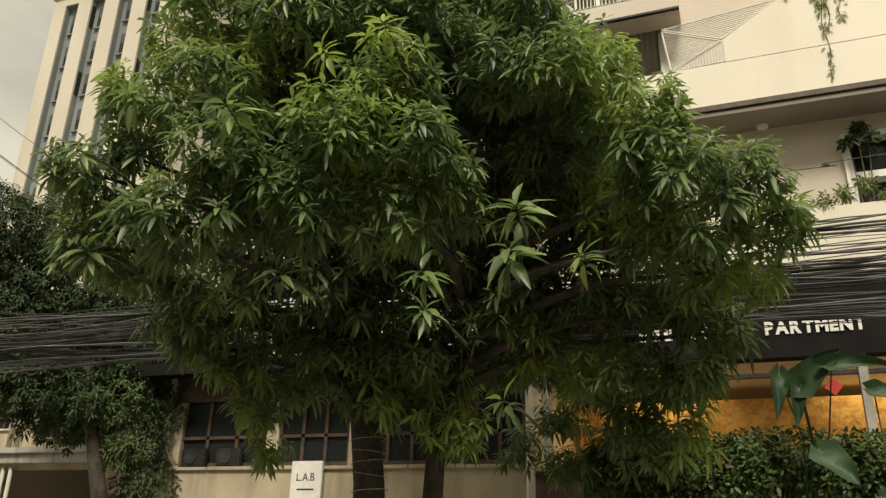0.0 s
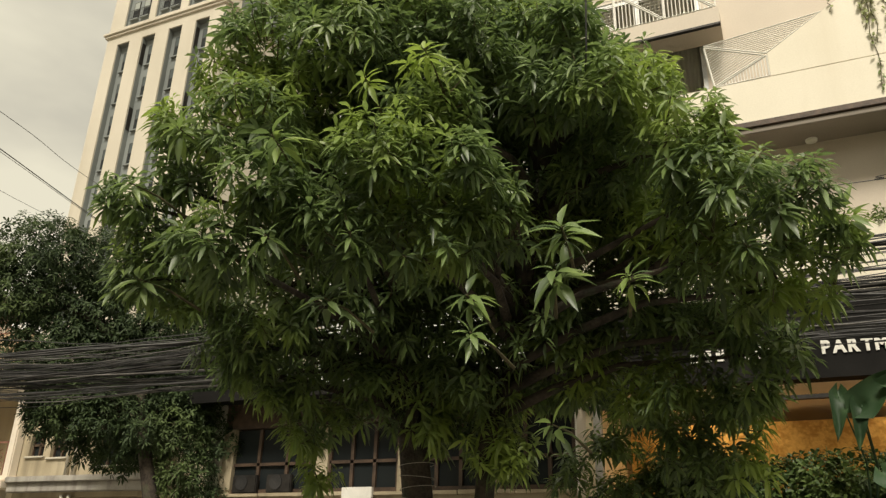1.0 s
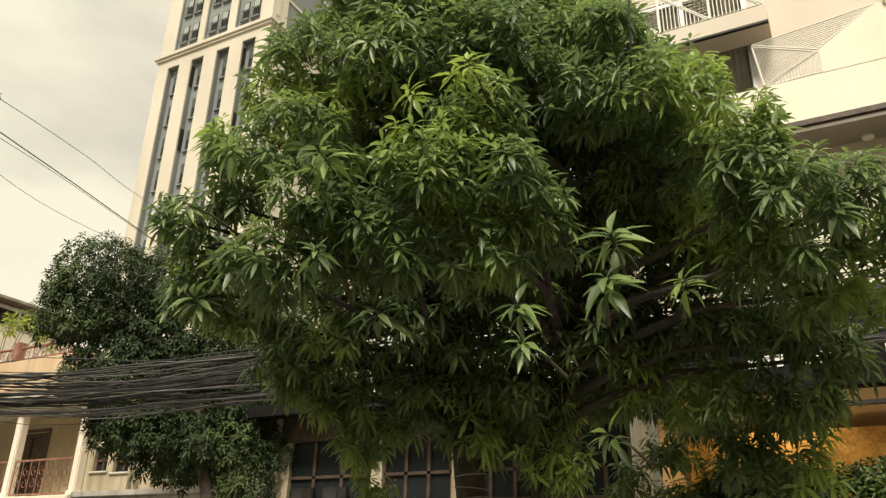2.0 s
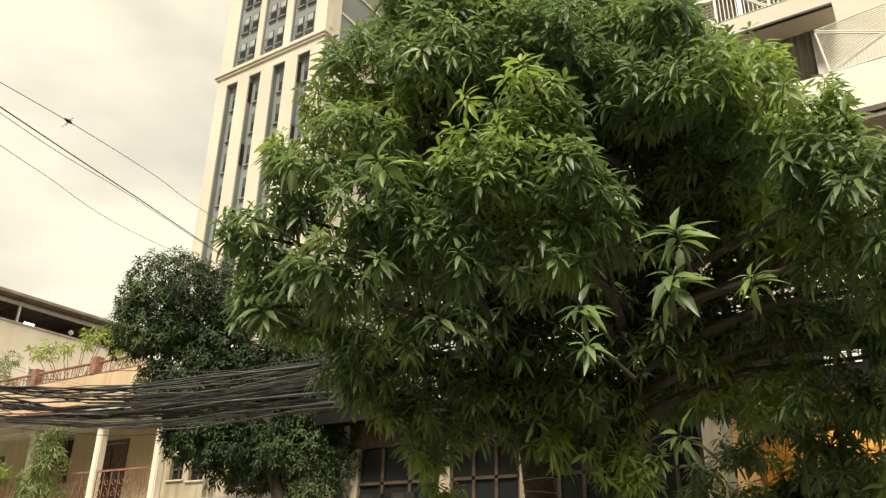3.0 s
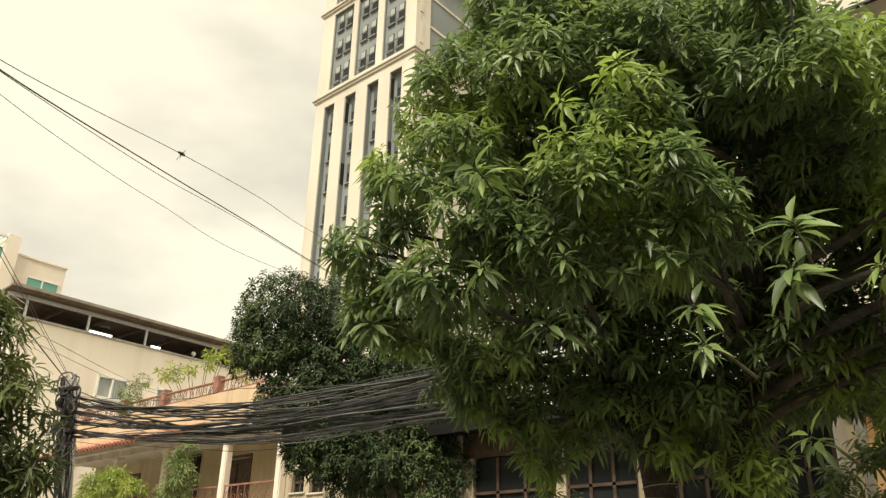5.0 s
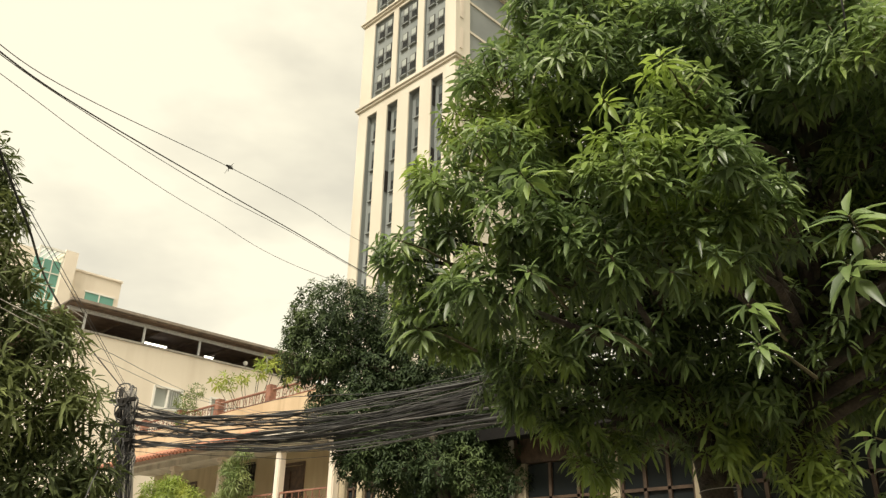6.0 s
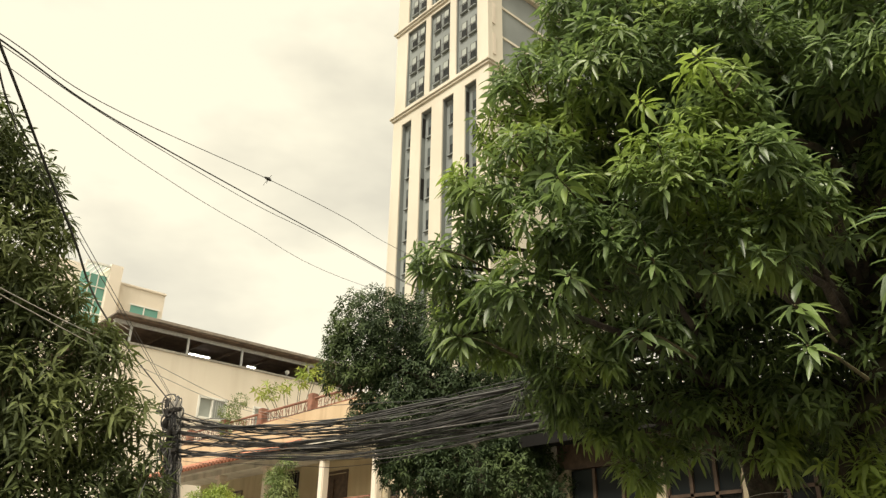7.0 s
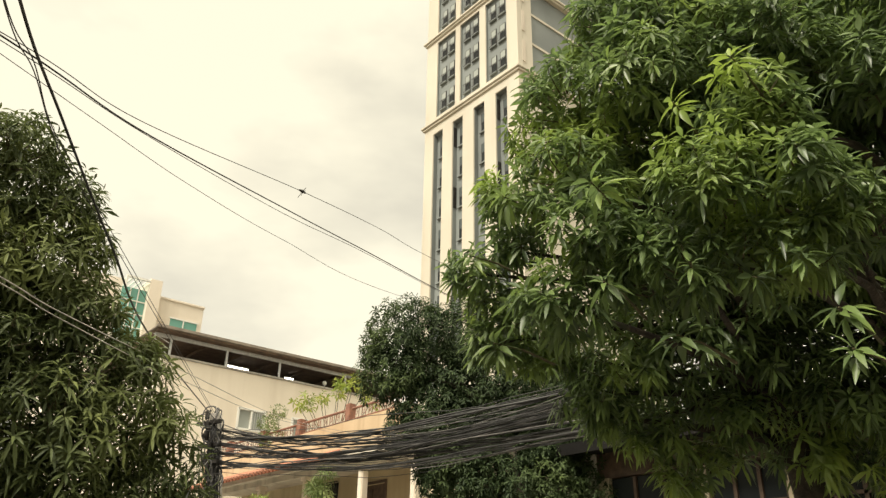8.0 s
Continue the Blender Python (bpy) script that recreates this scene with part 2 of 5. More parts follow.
def wall_with_holes(x0, x1, z0, z1, y0, y1, holes):
    """A wall from y0 to y1 deep along x with rectangular openings (xa, xb, za, zb) through it."""
    xs = sorted({x0, x1, *[h[0] for h in holes], *[h[1] for h in holes]})
    zs = sorted({z0, z1, *[h[2] for h in holes], *[h[3] for h in holes]})
    bm = bmesh.new()

    def solid(i, k):
        if not (0 <= i < len(xs) - 1 and 0 <= k < len(zs) - 1):
            return False
        cx, cz = (xs[i] + xs[i + 1]) / 2, (zs[k] + zs[k + 1]) / 2
        return not any(a < cx < b and c < cz < d for a, b, c, d in holes)

    def quad(*pts):
        bm.faces.new([bm.verts.new(p) for p in pts])
    for i in range(len(xs) - 1):
        for k in range(len(zs) - 1):
            if not solid(i, k):
                continue
            a, b, c, d = xs[i], xs[i + 1], zs[k], zs[k + 1]
            quad((a, y0, c), (b, y0, c), (b, y0, d), (a, y0, d))
            quad((b, y1, c), (a, y1, c), (a, y1, d), (b, y1, d))
            if not solid(i - 1, k):
                quad((a, y1, c), (a, y0, c), (a, y0, d), (a, y1, d))
            if not solid(i + 1, k):
                quad((b, y0, c), (b, y1, c), (b, y1, d), (b, y0, d))
            if not solid(i, k - 1):
                quad((a, y1, c), (b, y1, c), (b, y0, c), (a, y0, c))
            if not solid(i, k + 1):
                quad((a, y0, d), (b, y0, d), (b, y1, d), (a, y1, d))
    bmesh.ops.remove_doubles(bm, verts=bm.verts, dist=1e-4)
    return bm


def turned(bm, m):
    bmesh.ops.transform(bm, matrix=m, verts=bm.verts)
    return bm


def tube(points, radii, sides=8, bm=None):
    """A tapered, bent tube through points."""
    bm = bm or bmesh.new()
    pts = [Vector(p) for p in points]
    if not hasattr(radii, "__len__"):
        radii = [radii] * len(pts)
    rings = []
    for i, p in enumerate(pts):
        ahead = (pts[min(i + 1, len(pts) - 1)] - pts[max(i - 1, 0)]).normalized()
        side = ahead.cross(Vector((0, 0, 1)) if abs(ahead.z) < 0.9 else Vector((1, 0, 0))).normalized()
        up = side.cross(ahead)
        rings.append([bm.verts.new(p + radii[i] * (math.cos(2 * math.pi * k / sides) * side + math.sin(2 * math.pi * k / sides) * up)) for k in range(sides)])
    for a, b in zip(rings, rings[1:]):
        for k in range(sides):
            bm.faces.new((a[k], a[(k + 1) % sides], b[(k + 1) % sides], b[k]))
    bm.faces.new(rings[0][::-1])
    bm.faces.new(rings[-1])
    return bm


def bend(a, b, sag, n=14, rng=None, wobble=0.0):
    """Points of a line from a to b that hangs by sag."""
    a, b = Vector(a), Vector(b)
    out = []
    for i in range(n + 1):
        s = i / n
        p = a.lerp(b, s) - Vector((0, 0, 4 * sag * s * (1 - s)))
        if rng and 0 < i < n:
            p += Vector((0, rng.uniform(-wobble, wobble), rng.uniform(-wobble, wobble)))
        out.append(p)
    return out


def unit(v):
    return v / np.maximum(np.linalg.norm(v, axis=-1, keepdims=True), 1e-9)


LEAF_S = np.array([0.0, 0.22, 0.5, 0.78, 1.0])
LEAF_W = np.array([0.08, 0.75, 1.0, 0.62, 0.0])


def leaf_arrays(o, d, up, length, width, droop, fold=0.35, wave=0.0):
    """Vertices and faces of many lance-shaped leaves with wavy margins, folded along the midrib, arching down."""
    n = len(o)
    side = unit(np.cross(d, up))
    nrm = unit(np.cross(side, d))
    down = np.array([0, 0, -1.0])
    ripple = np.random.default_rng(n)
    verts = np.empty((n, 13, 3))
    for i, (s, w) in enumerate(zip(LEAF_S[:4], LEAF_W[:4])):
        mid = o + length[:, None] * (s * d + (droop * s ** 1.7)[:, None] * down)
        for k, sign in ((0, 1.0), (2, -1.0)):
            half = (length * width * w / 2 * ripple.uniform(0.82, 1.15, n))[:, None]
            lift = half * (fold + wave * 12 * ripple.normal(0, 1, (n, 1)))
            verts[:, 3 * i + k] = mid + sign * half * side + lift * nrm
        verts[:, 3 * i + 1] = mid
    verts[:, 12] = o + length[:, None] * (d + droop[:, None] * down)
    quads = []
    for i in range(3):
        a = 3 * i
        quads += [(a, a + 3, a + 4, a + 1), (a + 1, a + 4, a + 5, a + 2)]
    return verts, np.array(quads), np.array([(9, 12, 10), (10, 12, 11)])


def leaf_mesh(name, verts, quads, tris):
    n, k, _ = verts.shape
    base = (np.arange(n) * k)[:, None, None]
    q, t = (base + quads[None]).reshape(-1, 4), (base + tris[None]).reshape(-1, 3)
    me = bpy.data.meshes.new(name)
    me.vertices.add(n * k)
    me.vertices.foreach_set("co", verts.reshape(-1).astype(np.float32))
    loops = np.concatenate([q.ravel(), t.ravel()])
    me.loops.add(len(loops))
    me.loops.foreach_set("vertex_index", loops.astype(np.int32))
    me.polygons.add(len(q) + len(t))
    starts = np.concatenate([np.arange(len(q)) * 4, len(q) * 4 + np.arange(len(t)) * 3])
    me.polygons.foreach_set("loop_start", starts.astype(np.int32))
    me.polygons.foreach_set("use_smooth", np.ones(len(starts), bool))
    me.update(calc_edges=True)
    return me


def rosettes(rng, tips, axes, count, length, width, open_low, open_high, droop):
    """Leaves in whorls round shoot tips: origins, ways, tops, lengths, widths and droops."""
    n = len(tips)
    o, d, u, ln, wd, dr = [], [], [], [], [], []
    ref = np.where(np.abs(axes[:, 2:3]) < 0.9, np.array([[0, 0, 1.0]]), np.array([[1.0, 0, 0]]))
    e1 = unit(np.cross(axes, ref))
    e2 = np.cross(axes, e1)
    size = rng.uniform(0.78, 1.15, n)
    start = rng.uniform(0, 6.28, n)
    for k in range(count):
        az = start + k * 2.39996 + rng.normal(0, 0.22, n)
        op = np.radians(open_low + (open_high - open_low) * (k + 0.5) / count + rng.normal(0, 11, n))
        way = np.cos(op)[:, None] * axes + np.sin(op)[:, None] * (np.cos(az)[:, None] * e1 + np.sin(az)[:, None] * e2)
        keep = rng.random(n) < 0.9
        o.append((tips - axes * (0.006 * k * size)[:, None] + way * 0.02)[keep])
        d.append(unit(way)[keep])
        u.append(unit(axes + 0.4 * np.array([0, 0, 1.0]) + rng.normal(0, 0.25, (n, 3)))[keep])
        ln.append((length * size * rng.uniform(0.72, 1.12, n))[keep])
        wd.append((width * rng.uniform(0.85, 1.2, n))[keep])
        dr.append((droop * rng.uniform(0.5, 1.5, n))[keep])
    return [np.concatenate(a) for a in (o, d, u, ln, wd, dr)]


def crown_tips(rng, lobes, per_area, inner, keep_depth=0.75, low=-0.55, sparse=(), rise=0.55, pockets=0.0):
    """Shoot tips over the outside of a crown made of overlapping rounded boughs, and some within it."""
    tips, axes = [], []
    thin = [0.9 if lobe in sparse else 1.0 for lobe in lobes]
    lobes = np.array(lobes)
    for (x, y, z, r), share in zip(lobes, thin):
        n = int(4 * math.pi * r * r * per_area * share)
        v = unit(rng.normal(size=(n, 3)))
        v = v[v[:, 2] > low]
        p = np.array([x, y, z]) + v * r * rng.uniform(0.72, 1.12, (len(v), 1)) * np.array([1, 1, 0.95])
        tips.append(p)
        axes.append(unit(v + np.array([0, 0, rise]) + rng.normal(0, 0.3, v.shape)))
    p, a = np.concatenate(tips), np.concatenate(axes)
    far = np.linalg.norm(p[:, None] - lobes[None, :, :3], axis=2) / lobes[None, :, 3]
    outer = far.min(1) > keep_depth
    if pockets:
        swell = np.sin(p @ np.array([5.1, 3.3, 6.7])) + np.sin(p @ np.array([-6.3, 5.2, 4.1]) + 1.3) + np.sin(p @ np.array([3.9, -5.7, 8.3]) + 4.0)
        outer &= swell > -pockets
    p, a = p[outer], a[outer]
    pick = lobes[rng.choice(len(lobes), inner, p=lobes[:, 3] ** 3 / (lobes[:, 3] ** 3).sum())]
    v = unit(rng.normal(size=(inner, 3)))
    q = pick[:, :3] + v * pick[:, 3:] * rng.uniform(0.1, 0.75, (inner, 1))
    return np.concatenate([p, q]), np.concatenate([a, unit(v + np.array([0, 0, 0.4]))])


def boughs(trunk_pts, trunk_r, lobes, rng, thick=0.07):
    """Limbs that leave the trunk and reach into every bough of the crown."""
    out = []
    top = [Vector(p) for p in trunk_pts]
    for x, y, z, r in lobes:
        if z < 3.4 and len(lobes) > 30:
            continue   # low sprays hang from the boughs above
        end = Vector((x, y, z))
        low = [p for p in top if p.z < z - 0.2] or top[:1]
        a = min(low[len(low) // 3:], key=lambda p: (p - end).length)
        mid = a.lerp(end, 0.5) + Vector((rng.uniform(-0.2, 0.2), rng.uniform(-0.2, 0.2), rng.uniform(0.0, 0.35)))
        pts = [a, a.lerp(mid, 0.5) + Vector((0, 0, 0.05)), mid, mid.lerp(end, 0.55), end]
        out.append(tube(pts, [thick, thick * 0.8, thick * 0.55, thick * 0.35, thick * 0.15], 7))
    return out


# ---- ground, road, pavements ----
part("ground", box(-400, 400, -300, 500, -0.6, -0.16), EARTH, label="bare trodden earth of the city block", kind="structure")
part("road", box(-200, 200, 2.0, 6.9, -0.159, -0.02), ASPHALT, label="worn grey asphalt street", kind="structure")
for nm, y0, y1 in (("pavement_far", 7.06, 13.4), ("pavement_near", -6.0, 1.84)):
    part(nm, box(-200, 200, y0, y1, -0.159, 0.10 if nm[9] == "f" else 0.0), PAVING, label="grey concrete pavement beside the street", kind="structure")
part("kerb_far", box(-200, 200, 6.9, 7.06, -0.159, 0.115, 0.015), CONCRETE, label="concrete kerb", kind="structure")
part("kerb_near", box(-200, 200, 1.84, 2.0, -0.159, 0.012, 0.008), CONCRETE, label="concrete kerb", kind="structure")

# ---- unseen wall behind the viewpoint, added to block low sky light ----
row = thing("low_sky_blocker", "unseen brown rendered wall added to block the low sky", "building", at=(0, -12, 0))
part("wall", box(-70, 70, -14, -9.0, -0.16, 11.0), BLOCKER_RENDER, row)
part("parapet", box(-70, 70, -9.3, -8.9, 11.0, 11.7, 0.03), BLOCKER_RENDER, row)
part("string_course", box(-70, 70, -9.0, -8.85, 4.0, 4.25, 0.02), BLOCKER_RENDER, row)

# ---- the tall apartment tower ----
TX0, TX1, TY = -50.9, -37.95, 39.0
tower = thing("apartment_tower", "tall cream residential tower with grey recessed window bays", "tower", at=(-44, 48, 0))
STOREY, LEDGE = 3.2, 44.4
STRIPS = [(-49.6, -48.2), (-46.75, -45.3), (-43.8, -42.35), (-40.9, -39.45)]
BAYS = [(-49.25, -46.45), (-45.75, -42.95), (-42.1, -39.3)]
UP_ROWS = [(44.9, 54.0), (55.2, 64.3), (65.5, 74.0)]
holes = [(a, b, 3.0, 43.1) for a, b in STRIPS] + [(a, b, c, d) for a, b in BAYS for c, d in UP_ROWS]
part("front_wall", wall_with_holes(TX0, TX1, 0, 76, TY, TY + 0.55, holes), TOWER_WHITE, tower, "cream painted front with vertical piers")
part("back_wall", box(TX0 + 0.02, TX1 - 0.5, TY + 0.55, TY + 1.5, 0, 76), TOWER_GREY, tower, "grey render behind the recesses")
part("core", box(TX0 + 0.02, TX1 - 0.5, TY + 1.5, TY + 18, 0, 75.8), TOWER_WHITE, tower)
part("side_wall", box(TX1 - 0.5, TX1, TY + 0.55, TY + 18, 0, 44.4), TOWER_WHITE, tower)
for c in range(3):
    z0 = 44.4 + c * 10.4
    part("grey_panel", box(TX1 - 0.5, TX1 - 0.25, TY + 1.9, TY + 18, z0 + 0.4, z0 + 10.4), TOWER_GREY, tower, "grey side panel")
    for k in range(3):
        zz = z0 + 0.6 + k * 3.4
        part("side_band", box(TX1 - 0.6, TX1 - 0.16, TY + 1.9, TY + 18, zz + 2.85, zz + 3.1), TOWER_WHITE, tower)
        part("louvre", box(TX1 - 0.1, TX1 + 0.02, TY + 0.55, TY + 0.95, zz + 0.3, zz + 2.6), TAUPE, tower)
part("corner_pier", box(TX1 - 0.5, TX1 - 0.05, TY + 0.55, TY + 1.9, 44.4, 76), TOWER_WHITE, tower)
for z in (LEDGE, LEDGE + 10.4, LEDGE + 20.8):
    bm = box(TX0 - 0.35, TX1 + 0.3, TY - 0.32, TY + 18.3, z - 0.22, z + 0.05, 0.05)
    part("ledge", box(TX0 - 0.2, TX1 + 0.17, TY - 0.18, TY + 18.2, z - 0.45, z - 0.22, 0.04, bm), TOWER_WHITE, tower, "projecting string course")
part("roof", box(TX0, TX1, TY, TY + 18, 76, 76.6, 0.05), CONCRETE, tower)


for a, b, c, d in holes:
    bm = box(a - 0.01, a + 0.03, TY + 0.12, TY + 0.545, c, d)
    box(a, b, TY + 0.12, TY + 0.545, d - 0.03, d + 0.01, 0, bm)
    part("recess_lining", bm, TOWER_GREY, tower, "grey painted recess")
for a, b in BAYS:
    for c, d in UP_ROWS:
        part("bay_panel", box(a + 0.03, b, TY + 0.3, TY + 0.548, c, d - 0.03), TOWER_GREY, tower, "blue-grey bay wall")


def tower_window(x0, x1, z0, z1, y, rail):
    w = part("window", box(x0, x1, y - 0.06, y, z0, z1), DARK_METAL, tower, "dark framed window")
    mid = z0 + (z1 - z0) * 0.5
    part("pane", box(x0 + 0.07, x1 - 0.07, y - 0.075, y - 0.045, z0 + 0.07, mid - 0.04), DARK_GLASS, w)
    part("pane", box(x0 + 0.07, x1 - 0.07, y - 0.075, y - 0.045, mid + 0.04, z1 - 0.07), PALE_GLASS if rail else HAZE_GLASS, w)
    part("sill", box(x0 - 0.14, x1 + 0.1, y - 0.24, y, z0 - 0.2, z0 - 0.06, 0.02), TOWER_GREY, w)
    if rail:
        bm = box(x0 - 0.12, x1 + 0.12, y - 0.25, y - 0.225, z0 + 0.8, z0 + 0.84)
        box(x0 - 0.12, x1 + 0.12, y - 0.25, y - 0.225, z0 - 0.05, z0 - 0.01, 0, bm)
        for i in range(6):
            xx = x0 - 0.1 + (x1 - x0 + 0.2) * i / 5
            box(xx - 0.011, xx + 0.011, y - 0.245, y - 0.23, z0 - 0.03, z0 + 0.82, 0, bm)
        part("guard_rail", bm, DARK_METAL, w, kind="stuff")


for a, b in STRIPS:
    for k in range(12):
        z = 40.35 - k * STOREY
        if z > 10:
            tower_window(a + 0.5, b - 0.04, z + 0.1, z + 2.0, TY + 0.55, False)
            if (-47 < a < -46 or a > -41.5) and k % 2 == 0:
                part("vent_screen", box(a + 0.032, a + 0.07, TY + 0.14, TY + 0.5, z + 0.1, z + 2.2), DARK_METAL, tower)
for a, b in BAYS:
    for z0, z1 in UP_ROWS:
        for k in range(3):
            z = z0 + 0.5 + k * 3.05
            tower_window(a + 0.5, a + 1.2, z + 0.3, z + 2.1, TY + 0.3, True)
            tower_window(a + 1.65, a + 2.4, z + 0.3, z + 2.1, TY + 0.3, True)

# ---- the cream block with an open roof deck, up the street ----
LX = -44.0
deck_block = thing("cream_block", "plain cream building with a dark open roof deck", "building", at=(-50, 20, 0))
part("wall", turned(wall_with_holes(15.0, 34, 0, 14.72, 0, 0.35, [(20.1, 21.85, 11.3, 12.5), (23.8, 24.9, 11.2, 12.45)]), Matrix.Translation((LX, 0, 0)) @ Matrix(((0, -1, 0, 0), (1, 0, 0, 0), (0, 0, 1, 0), (0, 0, 0, 1)))), CREAM, deck_block, "cream painted side wall")
part("front_wall", box(LX - 14, LX - 0.35, 15.0, 15.35, 0, 14.72), CREAM, deck_block)
part("deck_floor", box(LX - 14, LX - 0.36, 15.36, 34, 13.4, 13.7), CONCRETE, deck_block)
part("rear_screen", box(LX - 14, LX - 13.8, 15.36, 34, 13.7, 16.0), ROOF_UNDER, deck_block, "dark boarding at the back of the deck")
part("coping", box(LX - 0.42, LX + 0.08, 14.94, 34, 14.72, 14.86, 0.02), CONCRETE, deck_block, "grey coping on the parapet")
for a, b, c, d in ((20.1, 21.85, 11.3, 12.5), (23.8, 24.9, 11.2, 12.45)):
    w = part("window", box(LX - 0.2, LX - 0.12, a, b, c, d), PALE_GLASS, deck_block, "white framed sliding window")
    bm = box(LX - 0.12, LX + 0.05, a - 0.08, a + 0.06, c - 0.06, d + 0.06)
    for q in ((b - 0.06, b + 0.08, c - 0.06, d + 0.06), ((a + b) / 2 - 0.04, (a + b) / 2 + 0.04, c, d), (a, b, d - 0.05, d + 0.08), (a, b, c - 0.08, c + 0.05)):
        box(LX - 0.12, LX + 0.05, q[0], q[1], q[2], q[3], 0, bm)
    part("frame", bm, WHITE_PAINT, w)
    bm = bmesh.new()
    for k in range(6):
        yy = a + (b - a) * (0.5 + 0.5 * (k + 0.5) / 6)
        box(LX + 0.05, LX + 0.075, yy - 0.012, yy + 0.012, c, d, 0, bm)
    part("grille", bm, GALV, w)
for y in (15.4, 18.95, 22.6, 27.6, 32.0):
    part("roof_post", box(LX - 0.22, LX - 0.1, y - 0.06, y + 0.06, 14.86, 16.1), GALV, deck_block, "pale steel roof post")
bm = box(LX - 14.2, LX + 0.45, 14.3, 34, 16.1, 16.2)
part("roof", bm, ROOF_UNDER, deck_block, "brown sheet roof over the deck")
part("gutter", box(LX + 0.36, LX + 0.6, 14.2, 34, 16.2, 16.4, 0.03), ROOF_STEEL, deck_block)
part("roof_sheet", box(LX - 14.2, LX + 0.36, 14.2, 34, 16.2, 16.28), ROOF_STEEL, deck_block)
part("purlin", box(LX - 0.28, LX - 0.14, 14.4, 34, 15.88, 16.1), GALV, deck_block)
for k in range(8):
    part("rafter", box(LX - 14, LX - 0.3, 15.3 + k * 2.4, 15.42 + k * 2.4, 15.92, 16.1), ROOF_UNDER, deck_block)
for y, ln_ in ((20.3, 1.5), (24.5, 0.7)):
    lamp = thing("tube_lamp", "lit white fluorescent tube under the deck roof", "lamp", "deck lamps", at=(LX - 3.0, y, 15.8))
    part("housing", box(LX - 3.1, LX - 2.9, y, y + ln_, 15.86, 15.92), WHITE_PAINT, lamp)
    part("tube", box(LX - 3.06, LX - 2.94, y + 0.03, y + ln_ - 0.03, 15.78, 15.86, 0.02), TUBE, lamp)

globe = thing("globe_lamp", "white globe lamp on the grey parapet coping", "lamp", at=(LX - 0.15, 26.0, 14.86))
part("stem", tube([(LX - 0.15, 26.0, 14.86), (LX - 0.15, 26.0, 15.02)], 0.03, 8), GALV, globe)
bm = bmesh.new()
bmesh.ops.create_uvsphere(bm, u_segments=14, v_segments=10, radius=0.15, matrix=Matrix.Translation((LX - 0.15, 26.0, 15.15)))
part("globe", bm, WHITE_PAINT, globe, smooth=True)
for k in range(3):
    part("roof_bracket", tube([(LX - 0.2, 15.3, 14.9 + 0.35 * k), (LX - 0.2, 14.3, 15.5 + 0.25 * k)], 0.03, 6), GALV, deck_block)

# ---- the pale building with green glass, far behind ----
GX = -75.0
green = thing("green_glass_building", "pale grey building with a green glass stair bay", "building", at=(-82, 24, 0))
part("wall", box(GX - 12, GX, 24.2, 29.0, 0, 29.7), CREAM, green)
part("parapet", box(GX - 12.1, GX + 0.1, 24.1, 29.1, 29.7, 29.95, 0.05), CREAM, green)
part("stair_tower", box(GX - 12, GX + 0.4, 23.0, 24.2, 0, 31.4), CREAM, green)
part("stair_tower", box(GX - 12, GX - 0.5, 16.0, 20.6, 0, 31.0), CREAM, green)
part("glass_bay", box(GX - 5, GX - 0.3, 20.6, 23.0, 0, 30.2), GREEN_GLASS, green, "green glazed stair bay")
bm = bmesh.new()
for k in range(12):
    box(GX - 0.34, GX - 0.2, 20.6, 23.0, 14 + k * 1.35, 14.1 + k * 1.35, 0, bm)
for y in (21.4, 22.2):
    box(GX - 0.34, GX - 0.22, y - 0.05, y + 0.05, 10, 30.2, 0, bm)
part("glazing_bar", bm, WHITE_PAINT, green)
bm = bmesh.new()
for k in range(5):
    box(GX - 4, GX + 0.4, 20.7 + k * 0.5, 20.8 + k * 0.5, 31.0, 31.15, 0, bm)
box(GX + 0.2, GX + 0.4, 20.6, 23.0, 31.0, 31.2, 0, bm)
box(GX + 0.2, GX + 0.4, 20.6, 20.75, 29.8, 31.0, 0, bm)
part("pergola", bm, WHITE_PAINT, green)
for k in range(5):
    w = part("window", box(GX - 0.2, GX + 0.05, 25.7, 28.5, 26.7 - k * 3.4, 27.9 - k * 3.4), GREEN_GLASS, green, "green tinted window")
    bm = box(GX + 0.05, GX + 0.1, 25.55, 28.65, 27.9 - k * 3.4, 28.05 - k * 3.4)
    box(GX + 0.05, GX + 0.1, 25.55, 28.65, 26.55 - k * 3.4, 26.7 - k * 3.4, 0, bm)
    box(GX + 0.05, GX + 0.1, 27.0, 27.12, 26.7 - k * 3.4, 27.9 - k * 3.4, 0, bm)
    part("frame", bm, WHITE_PAINT, w)
part("vent_cover", box(GX, GX + 0.1, 24.5, 25.1, 27.3, 27.9, 0.03), CREAM, green)

# ---- the old house with a balcony ----
HY = 14.5
HOUSE_DOORS = [(-24.5, -22.85, 3.45, 5.62), (-31.8, -30.2, 3.45, 5.5)]
GRILLE = (-27.7, -25.9, 4.45, 5.95)
house = thing("balcony_house", "old cream house with a columned balcony and roof terrace", "house", at=(-23, 18, 0))
part("front_wall", wall_with_holes(-34, -19.4, 0, 6.1, HY + 1.7, HY + 2.0, HOUSE_DOORS + [GRILLE]), TAN, house, "tan painted wall behind the balcony")
part("rear_wall", box(-34, -14.0, HY + 8.0, HY + 8.3, 0, 6.2), CREAM, house)
part("side_wall", box(-19.4, -19.05, HY + 0.4, HY + 8.0, 0, 6.1), CREAM, house)
part("balcony_slab", box(-34, -19.0, HY - 0.15, HY + 1.7, 3.2, 3.42, 0.03), CREAM, house)
